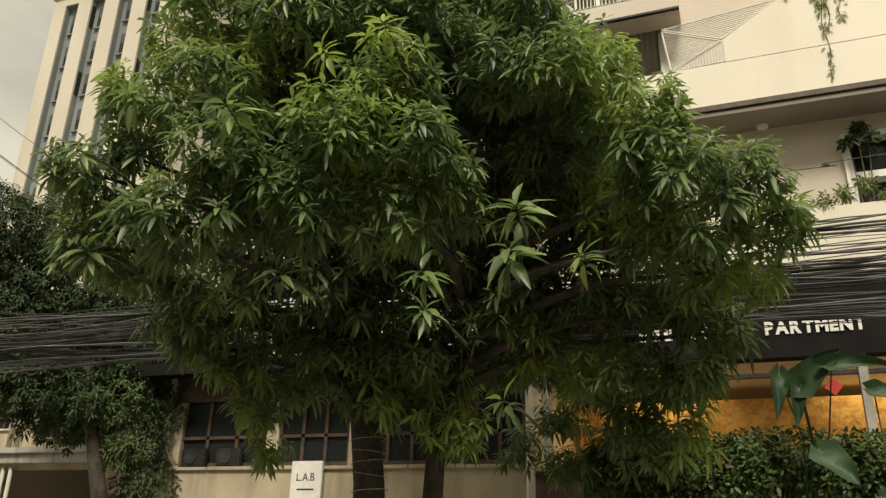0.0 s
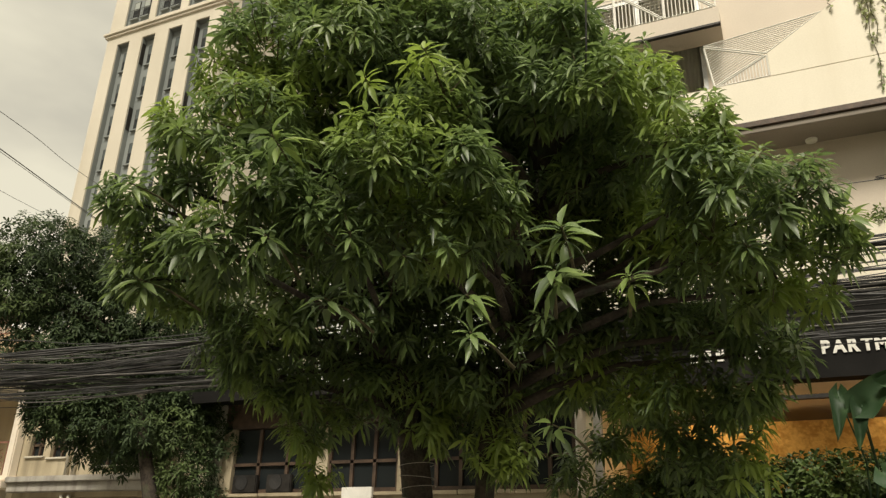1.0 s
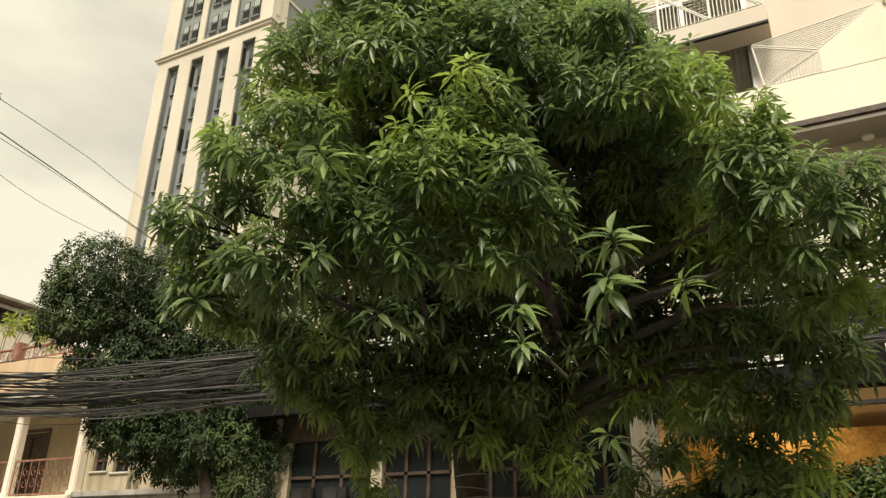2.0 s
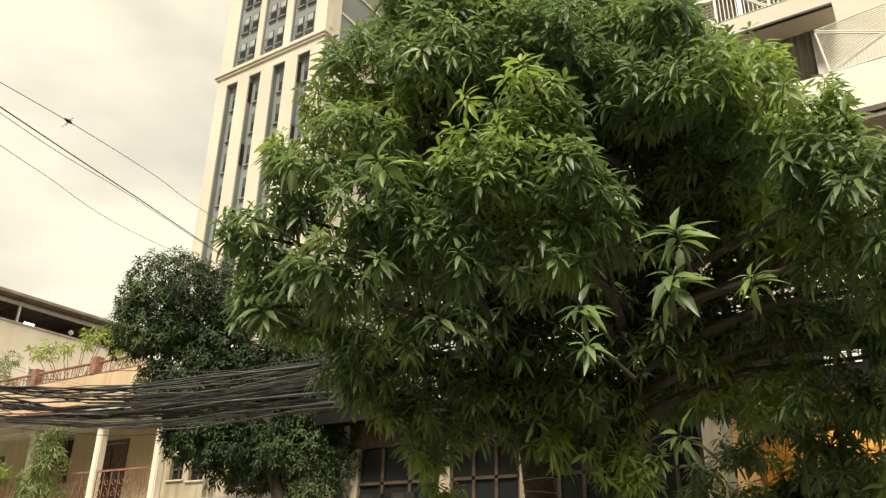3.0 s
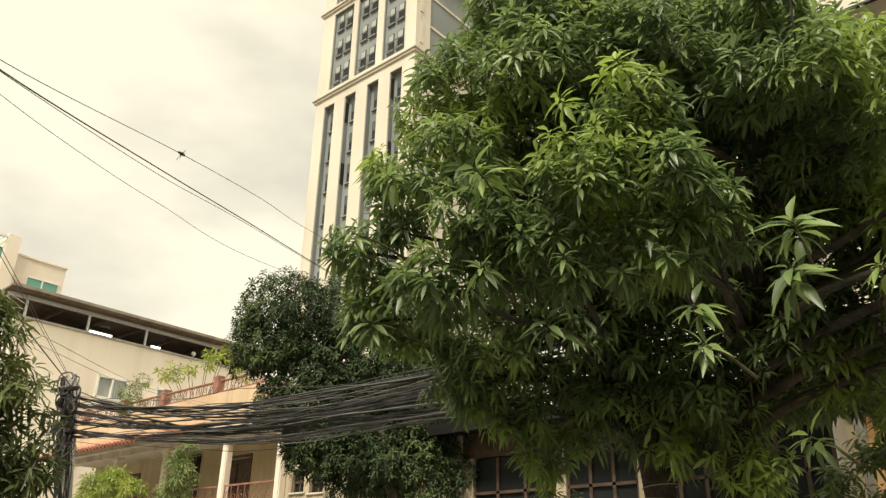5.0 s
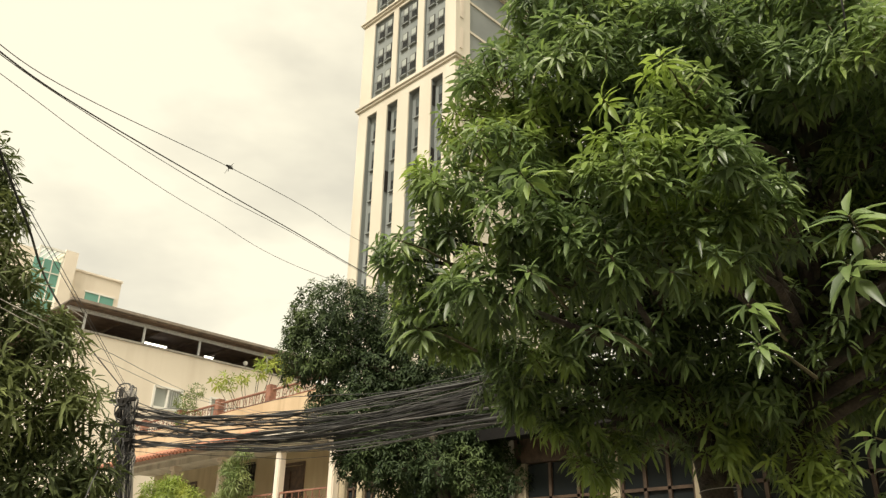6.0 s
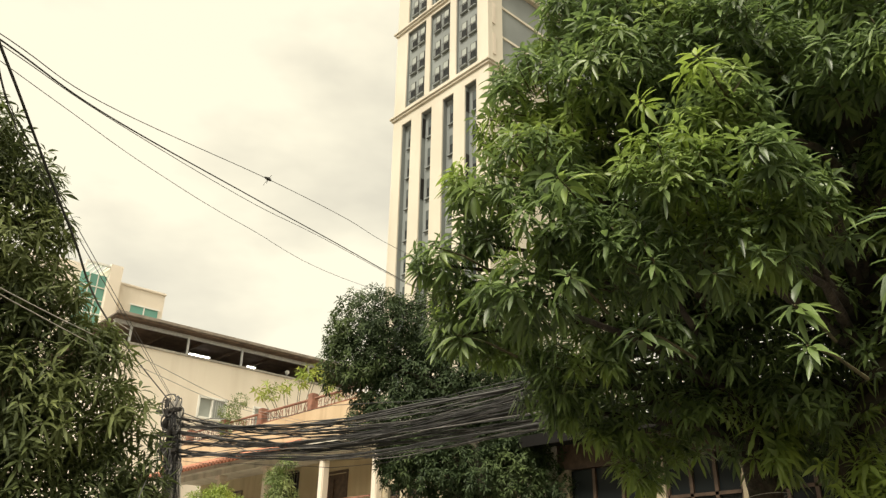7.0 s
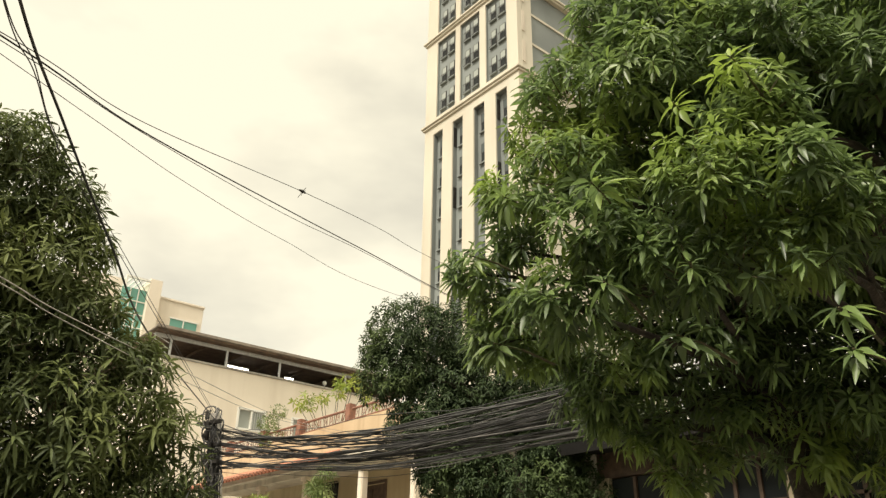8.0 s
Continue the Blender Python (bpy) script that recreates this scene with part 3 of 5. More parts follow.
part("ground_storey_wall", box(-34, -19.42, HY + 0.2, HY + 0.5, 0, 3.2), AGED_WHITE, house)
part("ceiling", box(-34.2, -18.9, HY - 0.3, HY + 8.3, 6.1, 6.3), AGED_WHITE, house)
part("parapet", box(-34, -19.0, HY - 0.35, HY - 0.1, 6.3, 7.35, 0.02), PEACH, house, "faded peach terrace parapet")
for x in (-29.1, -25.6, -22.0, -19.15):
    c = part("column", box(x - 0.13, x + 0.13, HY + 0.04, HY + 0.30, 3.42, 5.75, 0.03), CREAM, house, "square cream column")
    part("capital", box(x - 0.18, x + 0.18, HY - 0.01, HY + 0.35, 5.75, 5.9, 0.02), CREAM, c)
    part("base", box(x - 0.16, x + 0.16, HY + 0.01, HY + 0.33, 3.42, 3.55, 0.02), CREAM, c)
part("beam", box(-34, -19.0, HY - 0.03, HY + 0.37, 5.9, 6.1), AGED_WHITE, house)
for a, b, c, e in HOUSE_DOORS:
    d = part("door", box(a, b, HY + 1.84, HY + 1.92, c, e), DARK_WOOD, house, "dark brown wooden balcony door")
    bm = bmesh.new()
    for q in range(2):
        xa = a + 0.1 + q * (b - a) / 2
        for z0, z1 in ((c + 0.15, c + 0.85), (c + 1.0, e - 0.15)):
            box(xa, xa + (b - a) / 2 - 0.2, HY + 1.8, HY + 1.84, z0, z1, 0.015, bm)
    part("panel", bm, DARK_WOOD, d)
    bm = box(a - 0.09, a, HY + 1.66, HY + 1.72, c, e + 0.09)
    box(b, b + 0.09, HY + 1.66, HY + 1.72, c, e + 0.09, 0, bm)
    box(a, b, HY + 1.66, HY + 1.72, e, e + 0.09, 0, bm)
    part("door_frame", bm, DARK_WOOD, d)
gw = part("window", box(GRILLE[0], GRILLE[1], HY + 1.86, HY + 1.9, GRILLE[2], GRILLE[3]), DARK_GLASS, house, "dark window behind an iron grille")
for k in range(11):
    x = GRILLE[0] + (GRILLE[1] - GRILLE[0]) * k / 10
    part("grille_bar", tube([(x, HY + 1.62, GRILLE[2] - 0.05), (x, HY + 1.62, GRILLE[3])], 0.014, 5), DARK_METAL, gw)
for k in range(4):
    z = GRILLE[2] + (GRILLE[3] - GRILLE[2]) * k / 3 - 0.02
    part("grille_bar", box(GRILLE[0] - 0.03, GRILLE[1] + 0.03, HY + 1.6, HY + 1.64, z, z + 0.03), DARK_METAL, gw)


def scroll_rail(x0, x1, y, z0, z1, parent):
    """A wrought-iron balcony rail with scrolls between its bars."""
    bm = box(x0, x1, y - 0.025, y + 0.025, z1 - 0.05, z1)
    box(x0, x1, y - 0.02, y + 0.02, z0 + 0.05, z0 + 0.09, 0, bm)
    rail = part("railing", bm, RUST, parent, "rust-brown wrought iron rail with scrolls")
    n = max(2, int((x1 - x0) / 0.34))
    for i in range(n + 1):
        x = x0 + (x1 - x0) * i / n
        bm = box(x - 0.012, x + 0.012, y - 0.012, y + 0.012, z0 + 0.05, z1)
        if i < n:
            w, h = (x1 - x0) / n, z1 - z0
            for sgn, c in ((1, 0.33), (-1, 0.68)):
                pts = []
                for k in range(13):
                    a = sgn * k * 0.55
                    r = 0.13 * (1 - k / 16)
                    pts.append((x + w / 2 + r * math.sin(a), y, z0 + h * c + sgn * 0.02 + r * 1.1 * math.cos(a)))
                tube(pts, 0.011, 4, bm)
        part("baluster", bm, RUST, rail)


scroll_rail(-34, -22.2, HY + 0.1, 3.42, 4.45, house)
scroll_rail(-21.8, -19.35, HY + 0.1, 3.42, 4.45, house)
# terracotta eave below the terrace
eave = part("eave", turned(box(-34, -22.6, -1.15, 0.0, -0.04, 0.02), Matrix.Translation((0, HY - 0.35, 6.35)) @ Matrix.Rotation(radians(22), 4, "X")), TERRACOTTA, house, "terracotta tiled eave")
tile_me = None
for i in range(44):
    bm = tube([(0, -1.2, 0.045), (0, 0.0, 0.045)], 0.075, 7)
    if tile_me is None:
        tile_me = bpy.data.meshes.new("tile")
        bm.to_mesh(tile_me)
        tile_me.materials.append(TERRACOTTA)
    bm.free()
    ob = new("tile", tile_me)
    ob.parent = eave
    ob.matrix_basis = Matrix.Translation((-33.9 + i * 0.26, HY - 0.35, 6.35)) @ Matrix.Rotation(radians(22), 4, "X")
# terrace fence of rusty bars
fence = thing("terrace_fence", "rust-red iron fence with scrolls and a thick top rail", "fence", at=(-26, HY - 0.2, 7.35))
part("rail", tube([(-34, HY - 0.225, 7.84), (-28, HY - 0.225, 7.8), (-19.0, HY - 0.225, 7.76)], 0.045, 8), RUST, fence, "thick red top rail", smooth=True)
part("rail", box(-34, -19.0, HY - 0.25, HY - 0.2, 7.4, 7.43), RUST, fence)
for i in range(74):
    x = -33.9 + i * 0.2
    lean = random.uniform(-0.05, 0.05)
    bm = tube([(x, HY - 0.225, 7.34), (x + lean, HY - 0.225, 7.8)], 0.012, 5)
    if i % 2:
        tube([(x + 0.1 + (0.08 - 0.004 * k) * math.cos(k * 0.6), HY - 0.24, 7.6 + (0.14 - 0.007 * k) * math.sin(k * 0.6)) for k in range(14)], 0.01, 4, bm)
    part("bar", bm, RUST, fence)
for x in (-31.6, -28.6, -25.7, -22.4):
    part("post", box(x - 0.14, x + 0.14, HY - 0.36, HY - 0.1, 7.35, 7.95, 0.02), RUST, fence, "red painted fence post")

# cream wing of the house with small windows and drain pipes
wing = thing("house_wing", "cream side wing with small dark windows, ledge and drain pipes", "house", at=(-16.5, 18, 0))
wing_holes = [(-18.6, -14.3, 0.12, 3.0), (-18.75, -18.2, 4.05, 4.65), (-17.95, -17.35, 4.0, 4.6), (-16.3, -14.75, 3.75, 4.85)]
# Stained plaster, darker than the cream sides to include the trees' shade.
part("wall", wall_with_holes(-19.04, -13.9, 0, 6.0, HY + 0.3, HY + 0.6, wing_holes), SHOP_CREAM, wing)
part("side_wall", box(-14.2, -13.9, HY + 0.6, HY + 8.0, 0, 6.0), CREAM, wing)
part("roof", box(-19.04, -13.7, HY + 0.1, HY + 8.2, 6.0, 6.2), ROOF_STEEL, wing)
bm = box(-19.0, -13.8, HY - 0.05, HY + 0.3, 3.35, 3.5, 0.02)
part("ledge", box(-19.0, -13.8, HY + 0.05, HY + 0.3, 3.12, 3.35, 0.02, bm), CONCRETE, wing, "stained moulded ledge")
for a, b, c, d in wing_holes[1:]:
    w = part("window", box(a, b, HY + 0.45, HY + 0.5, c, d), DARK_GLASS, wing, "dark wooden shuttered window")
    bm = bmesh.new()
    k = max(2, int((b - a) / 0.28))
    for i in range(k + 1):
        x = a + (b - a) * i / k
        box(x - 0.03, x + 0.03, HY + 0.4, HY + 0.45, c, d, 0, bm)
    box(a, b, HY + 0.4, HY + 0.45, (c + d) / 2 - 0.03, (c + d) / 2 + 0.03, 0, bm)
    part("shutter", bm, DARK_WOOD, w)
    part("sill", box(a - 0.08, b + 0.08, HY + 0.24, HY + 0.32, c - 0.05, c, 0.01), AGED_WHITE, w)
for x in (-17.1, -16.85):
    part("drain_pipe", tube([(x, HY + 0.2, 0), (x, HY + 0.2, 3.05)], 0.05, 8), AGED_WHITE, wing, smooth=True)
    part("drain_pipe", tube([(x - 0.05, HY + 0.22, 3.5), (x - 0.05, HY + 0.22, 6.0)], 0.05, 8), AGED_WHITE, wing, smooth=True)

# ---- the low white shop behind the trunk ----
SY = 13.5
shop = thing("low_white_shop", "low building with a white front band and dark windows", "building", at=(-8, 16, 0))
part("front_wall", box(-11.25, -3.5, SY, SY + 0.3, 0.1, 2.82), SHOP_CREAM, shop, "stained cream lower wall")
for i in range(7):
    x = -11.25 + i * 1.1
    part("coping_slab", box(x + 0.006, x + 1.094, SY - 0.06, SY + 0.36, 2.82, 2.89 + 0.006 * (i % 3), 0.012), SHOP_CREAM, shop)
# Dark brown stands in for the tree's shade on the upper wall.
part("upper_wall", box(-11.25, -3.5, SY + 0.05, SY + 0.3, 4.22, 4.75), DARK_WOOD, shop)
part("rear_wall", box(-11.25, -3.5, SY + 6, SY + 6.3, 0.1, 4.75), AGED_WHITE, shop)
part("side_wall", box(-11.55, -11.25, SY, SY + 6.3, 0.1, 4.75), AGED_WHITE, shop)
# Roof and eave are black to carry the tree's shade.
part("roof", box(-11.7, -3.4, SY - 0.7, SY + 6.5, 4.75, 4.88), SIGN_SHADE_BLACK, shop, "overhanging roof, black for the dark under the tree")
part("eave_board", box(-11.7, -3.4, SY - 0.74, SY - 0.7, 4.66, 4.9), SIGN_SHADE_BLACK, shop)
part("floor", box(-11.25, -3.5, SY + 0.3, SY + 6, 0.1, 0.2), CONCRETE, shop)
for x in (-11.1, -8.75, -6.9, -5.1):
    part("window_pier", box(x - 0.14, x + 0.14, SY + 0.05, SY + 0.25, 2.89, 4.22), SHOP_CREAM, shop)
for a, b in ((-11.04, -8.91), (-8.59, -7.06), (-6.74, -5.26), (-4.94, -3.6)):
    w = part("window", box(a, b, SY + 0.16, SY + 0.19, 2.9, 4.2), DARK_GLASS, shop, "dark shop window with brown frames")
    bm = box(a, b, SY + 0.1, SY + 0.18, 2.9, 2.98)
    n = 3
    for i in range(n + 1):
        x = a + (b - a) * i / n
        box(x - 0.035, x + 0.035, SY + 0.1, SY + 0.18, 2.98, 4.2, 0, bm)
    box(a, b, SY + 0.1, SY + 0.18, 3.45, 3.51, 0, bm)
    part("frame", bm, DARK_WOOD, w)
for x in (-10.55, -9.7):
    ac = thing("air_conditioner", "grey outdoor air conditioner unit on the wall top", "air conditioner", "shop units", at=(x, SY, 2.9))
    # Dark case stands for shade; the unit itself is whitish grey.
    part("case", box(x - 0.3, x + 0.3, SY - 0.02, SY + 0.09, 2.9, 3.26, 0.02), DARK_METAL, ac)
    part("fan_grille", tube([(x - 0.06, SY - 0.025, 3.11), (x - 0.06, SY - 0.035, 3.11)], 0.15, 16), BLACK_PLASTIC, ac)
board = thing("shop_sign", "white square shop sign lettered LAB on the wall", "sign", at=(-7.8, SY - 0.1, 2.3))
part("panel", box(-8.13, -7.47, SY - 0.14, SY - 0.062, 2.27, 2.97, 0.008), LETTER_WHITE, board)


def text(body, size, at, material, parent, name="letter", thick=0.01, wide=1.0, bold=0.0):
    """Each letter a mesh of its own, facing the street."""
    x = at[0]
    for ch in body:
        if ch == " ":
            x += size * 0.35 * wide
            continue
        cu = bpy.data.curves.new("letter_curve", "FONT")
        cu.body, cu.size, cu.extrude, cu.offset = ch, size, thick, bold
        tmp = bpy.data.objects.new("letter_tmp", cu)
        scene.collection.objects.link(tmp)
        bpy.context.view_layer.update()
        me = bpy.data.meshes.new_from_object(tmp.evaluated_get(bpy.context.evaluated_depsgraph_get()))
        bpy.data.objects.remove(tmp)
        xs = [v.co.x for v in me.vertices]
        me.transform(Matrix.Translation((x, at[1], at[2])) @ Matrix.Diagonal((wide, 1, 1, 1)) @ Matrix.Rotation(radians(90), 4, "X") @ Matrix.Translation((-min(xs), 0, 0)))
        link_mesh(name, me, material, parent)
        x += (max(xs) - min(xs)) * wide + size * 0.07
    return x


text("L.A.B", 0.2, (-8.0, SY - 0.142, 2.61), INK, board, wide=0.92, thick=0.004)
part("small_line", box(-7.98, -7.62, SY - 0.147, SY - 0.141, 2.44, 2.465), INK, board, "thin grey line of small print")
post = thing("white_post", "slim white concrete post beside the shop", "post", at=(-3.36, SY - 0.3, 0.1))
part("shaft", box(-3.43, -3.29, SY - 0.45, SY - 0.3, 0.1, 4.6, 0.015), WHITE_PAINT, post)

# ---- the apartment building with a lit shop ----
RY = 12.4
RX0, RX1 = -3.1, 9.0
flats = thing("apartment_block", "cream and taupe apartment building with deep balconies", "building", at=(3, 16, 0))
part("sign_band", box(RX0, RX1, RY, RY + 0.3, 4.28, 5.5), SIGN_SHADE_BLACK, flats, "black fascia above the shop")
part("shop_soffit", box(RX0, RX1, RY + 0.3, RY + 4.6, 4.28, 4.5), WHITE_PAINT, flats)
part("shop_back_wall", box(RX0, RX1, RY + 4.4, RY + 4.6, 0.1, 4.28), SHOP_WALL, flats)
part("shop_side_wall", box(RX0, RX0 + 0.2, RY + 0.1, RY + 4.4, 0.1, 4.28), SHOP_WALL, flats)
part("shop_side_wall", box(RX1 - 0.2, RX1, RY + 0.1, RY + 4.4, 0.1, 4.28), SHOP_WALL, flats)
part("shop_floor", box(RX0, RX1, RY, RY + 4.4, 0.1, 1.6), SHOP_FLOOR, flats)
# Panel runs on left behind all windows to brighten them like lamplight.
part("gilded_panel", box(-2.8, 6.5, RY + 2.2, RY + 2.35, 1.6, 4.05), SHOP_ORANGE, flats, "gold shop wall panel, widened to brighten the other windows")
part("shop_base", box(RX0, RX1, RY - 0.05, RY + 0.2, 0.1, 2.6), DARK_WOOD, flats)
for x in (-2.9, 1.74, 3.3, 5.0, 7.0):
    part("shop_mullion", box(x - 0.06, x + 0.06, RY + 0.02, RY + 0.16, 2.6, 4.28), CONCRETE, flats, "grey shopfront post")
part("shop_transom", box(RX0, RX1, RY + 0.03, RY + 0.13, 4.0, 4.06), DARK_METAL, flats)
part("shop_sill", box(RX0, RX1, RY - 0.1, RY + 0.22, 2.6, 2.66), DARK_METAL, flats)
part("parapet", box(RX0, RX1, RY - 0.02, RY + 0.28, 5.5, 6.6), FACADE, flats, "cream terrace parapet")
part("terrace_floor", box(RX0, RX1, RY + 0.3, RY + 0.75, 4.5, 5.1), CONCRETE, flats)
part("recessed_wall", wall_with_holes(RX0, RX1, 5.1, 8.7, RY + 0.75, RY + 1.25, [(2.12, 3.57, 6.6, 8.1)]), TAUPE, flats, "taupe wall set back behind the terrace")
part("soffit", box(RX0, RX1, RY + 0.05, RY + 3.0, 8.5, 8.62), SHADED_TAUPE, flats, "taupe soffit, coloured dark for the shade under the balcony")
part("soffit_drip", box(RX0, RX1, RY - 0.06, RY + 0.05, 8.57, 8.68, 0.01), DARK_WOOD, flats, "dark drip edge")
part("soffit_ledge", box(RX0, RX1, RY - 0.02, RY + 0.2, 8.47, 8.565, 0.01), SHADED_TAUPE, flats, "taupe ledge coloured dark for the shade it sits in")
part("balcony_front_lower", box(RX0, RX1, RY - 0.03, RY + 0.25, 8.68, 9.49), FACADE, flats)
bm = bmesh.new()
outline = [(0.42, 9.505), (RX1, 9.505), (RX1, 10.75), (1.62, 10.75), (0.42, 9.97)]
face = bm.faces.new([bm.verts.new((x, RY - 0.03, z)) for x, z in outline])
out = bmesh.ops.extrude_face_region(bm, geom=[face])
bmesh.ops.translate(bm, verts=[v for v in out["geom"] if isinstance(v, bmesh.types.BMVert)], vec=(0, 0.28, 0))
bmesh.ops.recalc_face_normals(bm, faces=bm.faces)
part("balcony_front_upper", bm, FACADE, flats)
part("joint", box(RX0, RX1, RY + 0.0, RY + 0.2, 9.485, 9.51), DARK_METAL, flats)
part("balcony_floor", box(RX0, RX1, RY + 0.25, RY + 0.6, 8.62, 8.8), CONCRETE, flats)
part("upper_wall", wall_with_holes(RX0, RX1, 8.8, 16, RY + 0.6, RY + 0.9, [(-3.0, -0.62, 9.3, 12.4)]), TAUPE, flats, "taupe wall behind the balcony")
w = part("window", box(-3.0, -0.62, RY + 0.8, RY + 0.84, 9.3, 12.4), PALE_GLASS, flats, "wide window with pale curtains")
bm = bmesh.new()
folds = [(-2.95 + k * 0.022, RY + 0.75 + 0.03 * math.sin(k * 1.57)) for k in range(105)]
lo, hi = [bm.verts.new((x, y, 9.35)) for x, y in folds], [bm.verts.new((x, y, 12.35)) for x, y in folds]
for k in range(104):
    bm.faces.new((lo[k], lo[k + 1], hi[k + 1], hi[k]))
bmesh.ops.solidify(bm, geom=bm.faces[:], thickness=0.004)
part("curtain", bm, CURTAIN, w, smooth=True)
bm = box(-3.0, -0.62, RY + 0.62, RY + 0.7, 12.3, 12.4)
for x in (-2.96, -1.8, -0.66):
    box(x - 0.04, x + 0.04, RY + 0.62, RY + 0.7, 9.3, 12.3, 0, bm)
part("frame", bm, GALV, w)
part("upper_beam", box(RX0, -0.26, RY - 0.03, RY + 0.59, 10.85, 11.2, 0.01), TAUPE, flats, "taupe balcony edge above the window")
part("beam_drip", box(RX0, -0.26, RY - 0.05, RY + 0.03, 10.81, 10.85), DARK_METAL, flats)
part("rear_block", box(RX0, RX1, RY + 4.6, RY + 12, 0.1, 16), TAUPE, flats)
part("side_wall", box(RX0 - 0.2, RX0, RY + 0.3, RY + 12, 0.1, 16), TAUPE, flats)
part("roof", box(RX0 - 0.3, RX1, RY + 1.7, RY + 12.1, 16, 16.3), CONCRETE, flats)


def slat_panel(corner_a, corner_b, corner_c, n, parent):
    """A triangular screen of slats between three corners (x, z) on the balcony front; the slats run beside the edge a to b."""
    a, b, c = (np.array(p, float) for p in (corner_a, corner_b, corner_c))
    bm = bmesh.new()
    for p, q in ((a, b), (b, c), (c, a)):
        tube([(p[0], RY - 0.02, p[1]), (q[0], RY - 0.02, q[1])], 0.016, 4, bm)
    frame_ = part("slat_screen", bm, WHITE_PAINT, parent, "white slatted triangular screen")
    for i in range(1, n):
        s = i / n
        p, q = a + (c - a) * s, b + (c - b) * s
        bm = tube([(p[0], RY - 0.015, p[1]), (q[0], RY - 0.015, q[1])], 0.0095, 4)
        part("slat", bm, WHITE_PAINT, frame_)


slat_panel((-0.6, 10.4), (1.35, 10.58), (0.4, 9.98), 13, flats)
slat_panel((-0.5, 9.52), (0.36, 9.95), (-0.6, 10.36), 17, flats)
slat_panel((0.4, 9.94), (0.4, 9.52), (-0.46, 9.5), 17, flats)
for i in range(3):
    slat_panel((-3.05 + i * 0.92, 12.1), (-2.15 + i * 0.92, 12.1), (-2.15 + i * 0.92, 11.22), 12, flats)
    slat_panel((-3.05 + i * 0.92, 12.06), (-3.05 + i * 0.92, 11.22), (-2.2 + i * 0.92, 11.22), 12, flats)
for x in (0.9, 3.4):
    spot = thing("soffit_light", "round white soffit light, switched off", "lamp", "soffit lights", at=(x, RY + 0.7, 8.5))
    part("trim_ring", tube([(x, RY + 0.62, 8.5), (x, RY + 0.62, 8.46)], [0.1, 0.09], 18), WHITE_PAINT, spot)
win2 = thing("white_window", "white framed window on the taupe wall", "window", at=(2.85, RY + 0.75, 6.55))
part("pane", box(2.12, 3.57, RY + 0.9, RY + 0.94, 6.6, 8.1), DARK_GLASS, win2)
bm = box(2.07, 2.19, RY + 0.65, RY + 0.9, 6.55, 8.15)
for q in ((3.5, 3.62, 6.55, 8.15), (2.19, 3.5, 8.05, 8.15), (2.19, 3.5, 6.55, 6.67), (2.19, 3.5, 7.3, 7.42), (2.78, 2.88, 6.67, 8.05)):
    box(q[0], q[1], RY + 0.65, RY + 0.9, q[2], q[3], 0, bm)
part("frame", bm, WHITE_PAINT, win2)
sign = thing("fascia_lettering", "white block letters on the black shop fascia", "sign", at=(0, RY, 4.6))
text("PARTMENT", 0.262, (0.50, RY - 0.012, 4.64), LETTER_WHITE, sign, wide=0.89, bold=0.013)
for i in range(7):
    part("letter_bar", box(-1.36 + i * 0.19, -1.24 + i * 0.19, RY - 0.02, RY - 0.002, 4.63, 4.81), LETTER_WHITE, sign, "white letter hidden among leaves")
for x, y, z in ((-0.36, RY + 0.6, 3.95), (-1.93, RY + 0.5, 4.05), (1.95, RY + 1.5, 4.0), (3.4, RY + 1.2, 4.0)):
    b = thing("pendant_bulb", "glowing warm bulb hanging inside the shop", "lamp", "shop bulbs", at=(x, y, z))
    bm = bmesh.new()
    bmesh.ops.create_uvsphere(bm, u_segments=12, v_segments=8, radius=0.035, matrix=Matrix.Translation((x, y, z)))
    part("bulb", bm, BULB, b, smooth=True)
    part("cord", tube([(x, y, z + 0.05), (x, y, 4.28)], 0.008, 5), BLACK_PLASTIC, b)
for x in (-1.2, 2.2, 5.2):
    lamp = new("shop_ceiling_light", bpy.data.lights.new("shop_ceiling_light", "AREA"))
    lamp.data.energy, lamp.data.size, lamp.data.color = 24, 1.6, (1.0, 0.71, 0.35)
    lamp.location = (x, RY + 1.7, 4.2)
card = thing("red_paper_charm", "red diamond paper charm hung on the shop glass", "decoration", at=(1.32, RY - 0.05, 3.8))
part("paper", turned(box(-0.09, 0.09, -0.004, 0.004, -0.09, 0.09), Matrix.Translation((1.32, RY - 0.03, 3.81)) @ Matrix.Rotation(radians(40), 4, "Y")), RED_PAPER, card)

# ---- trees ----
rng = np.random.default_rng(7)
rnd = random.Random(5)


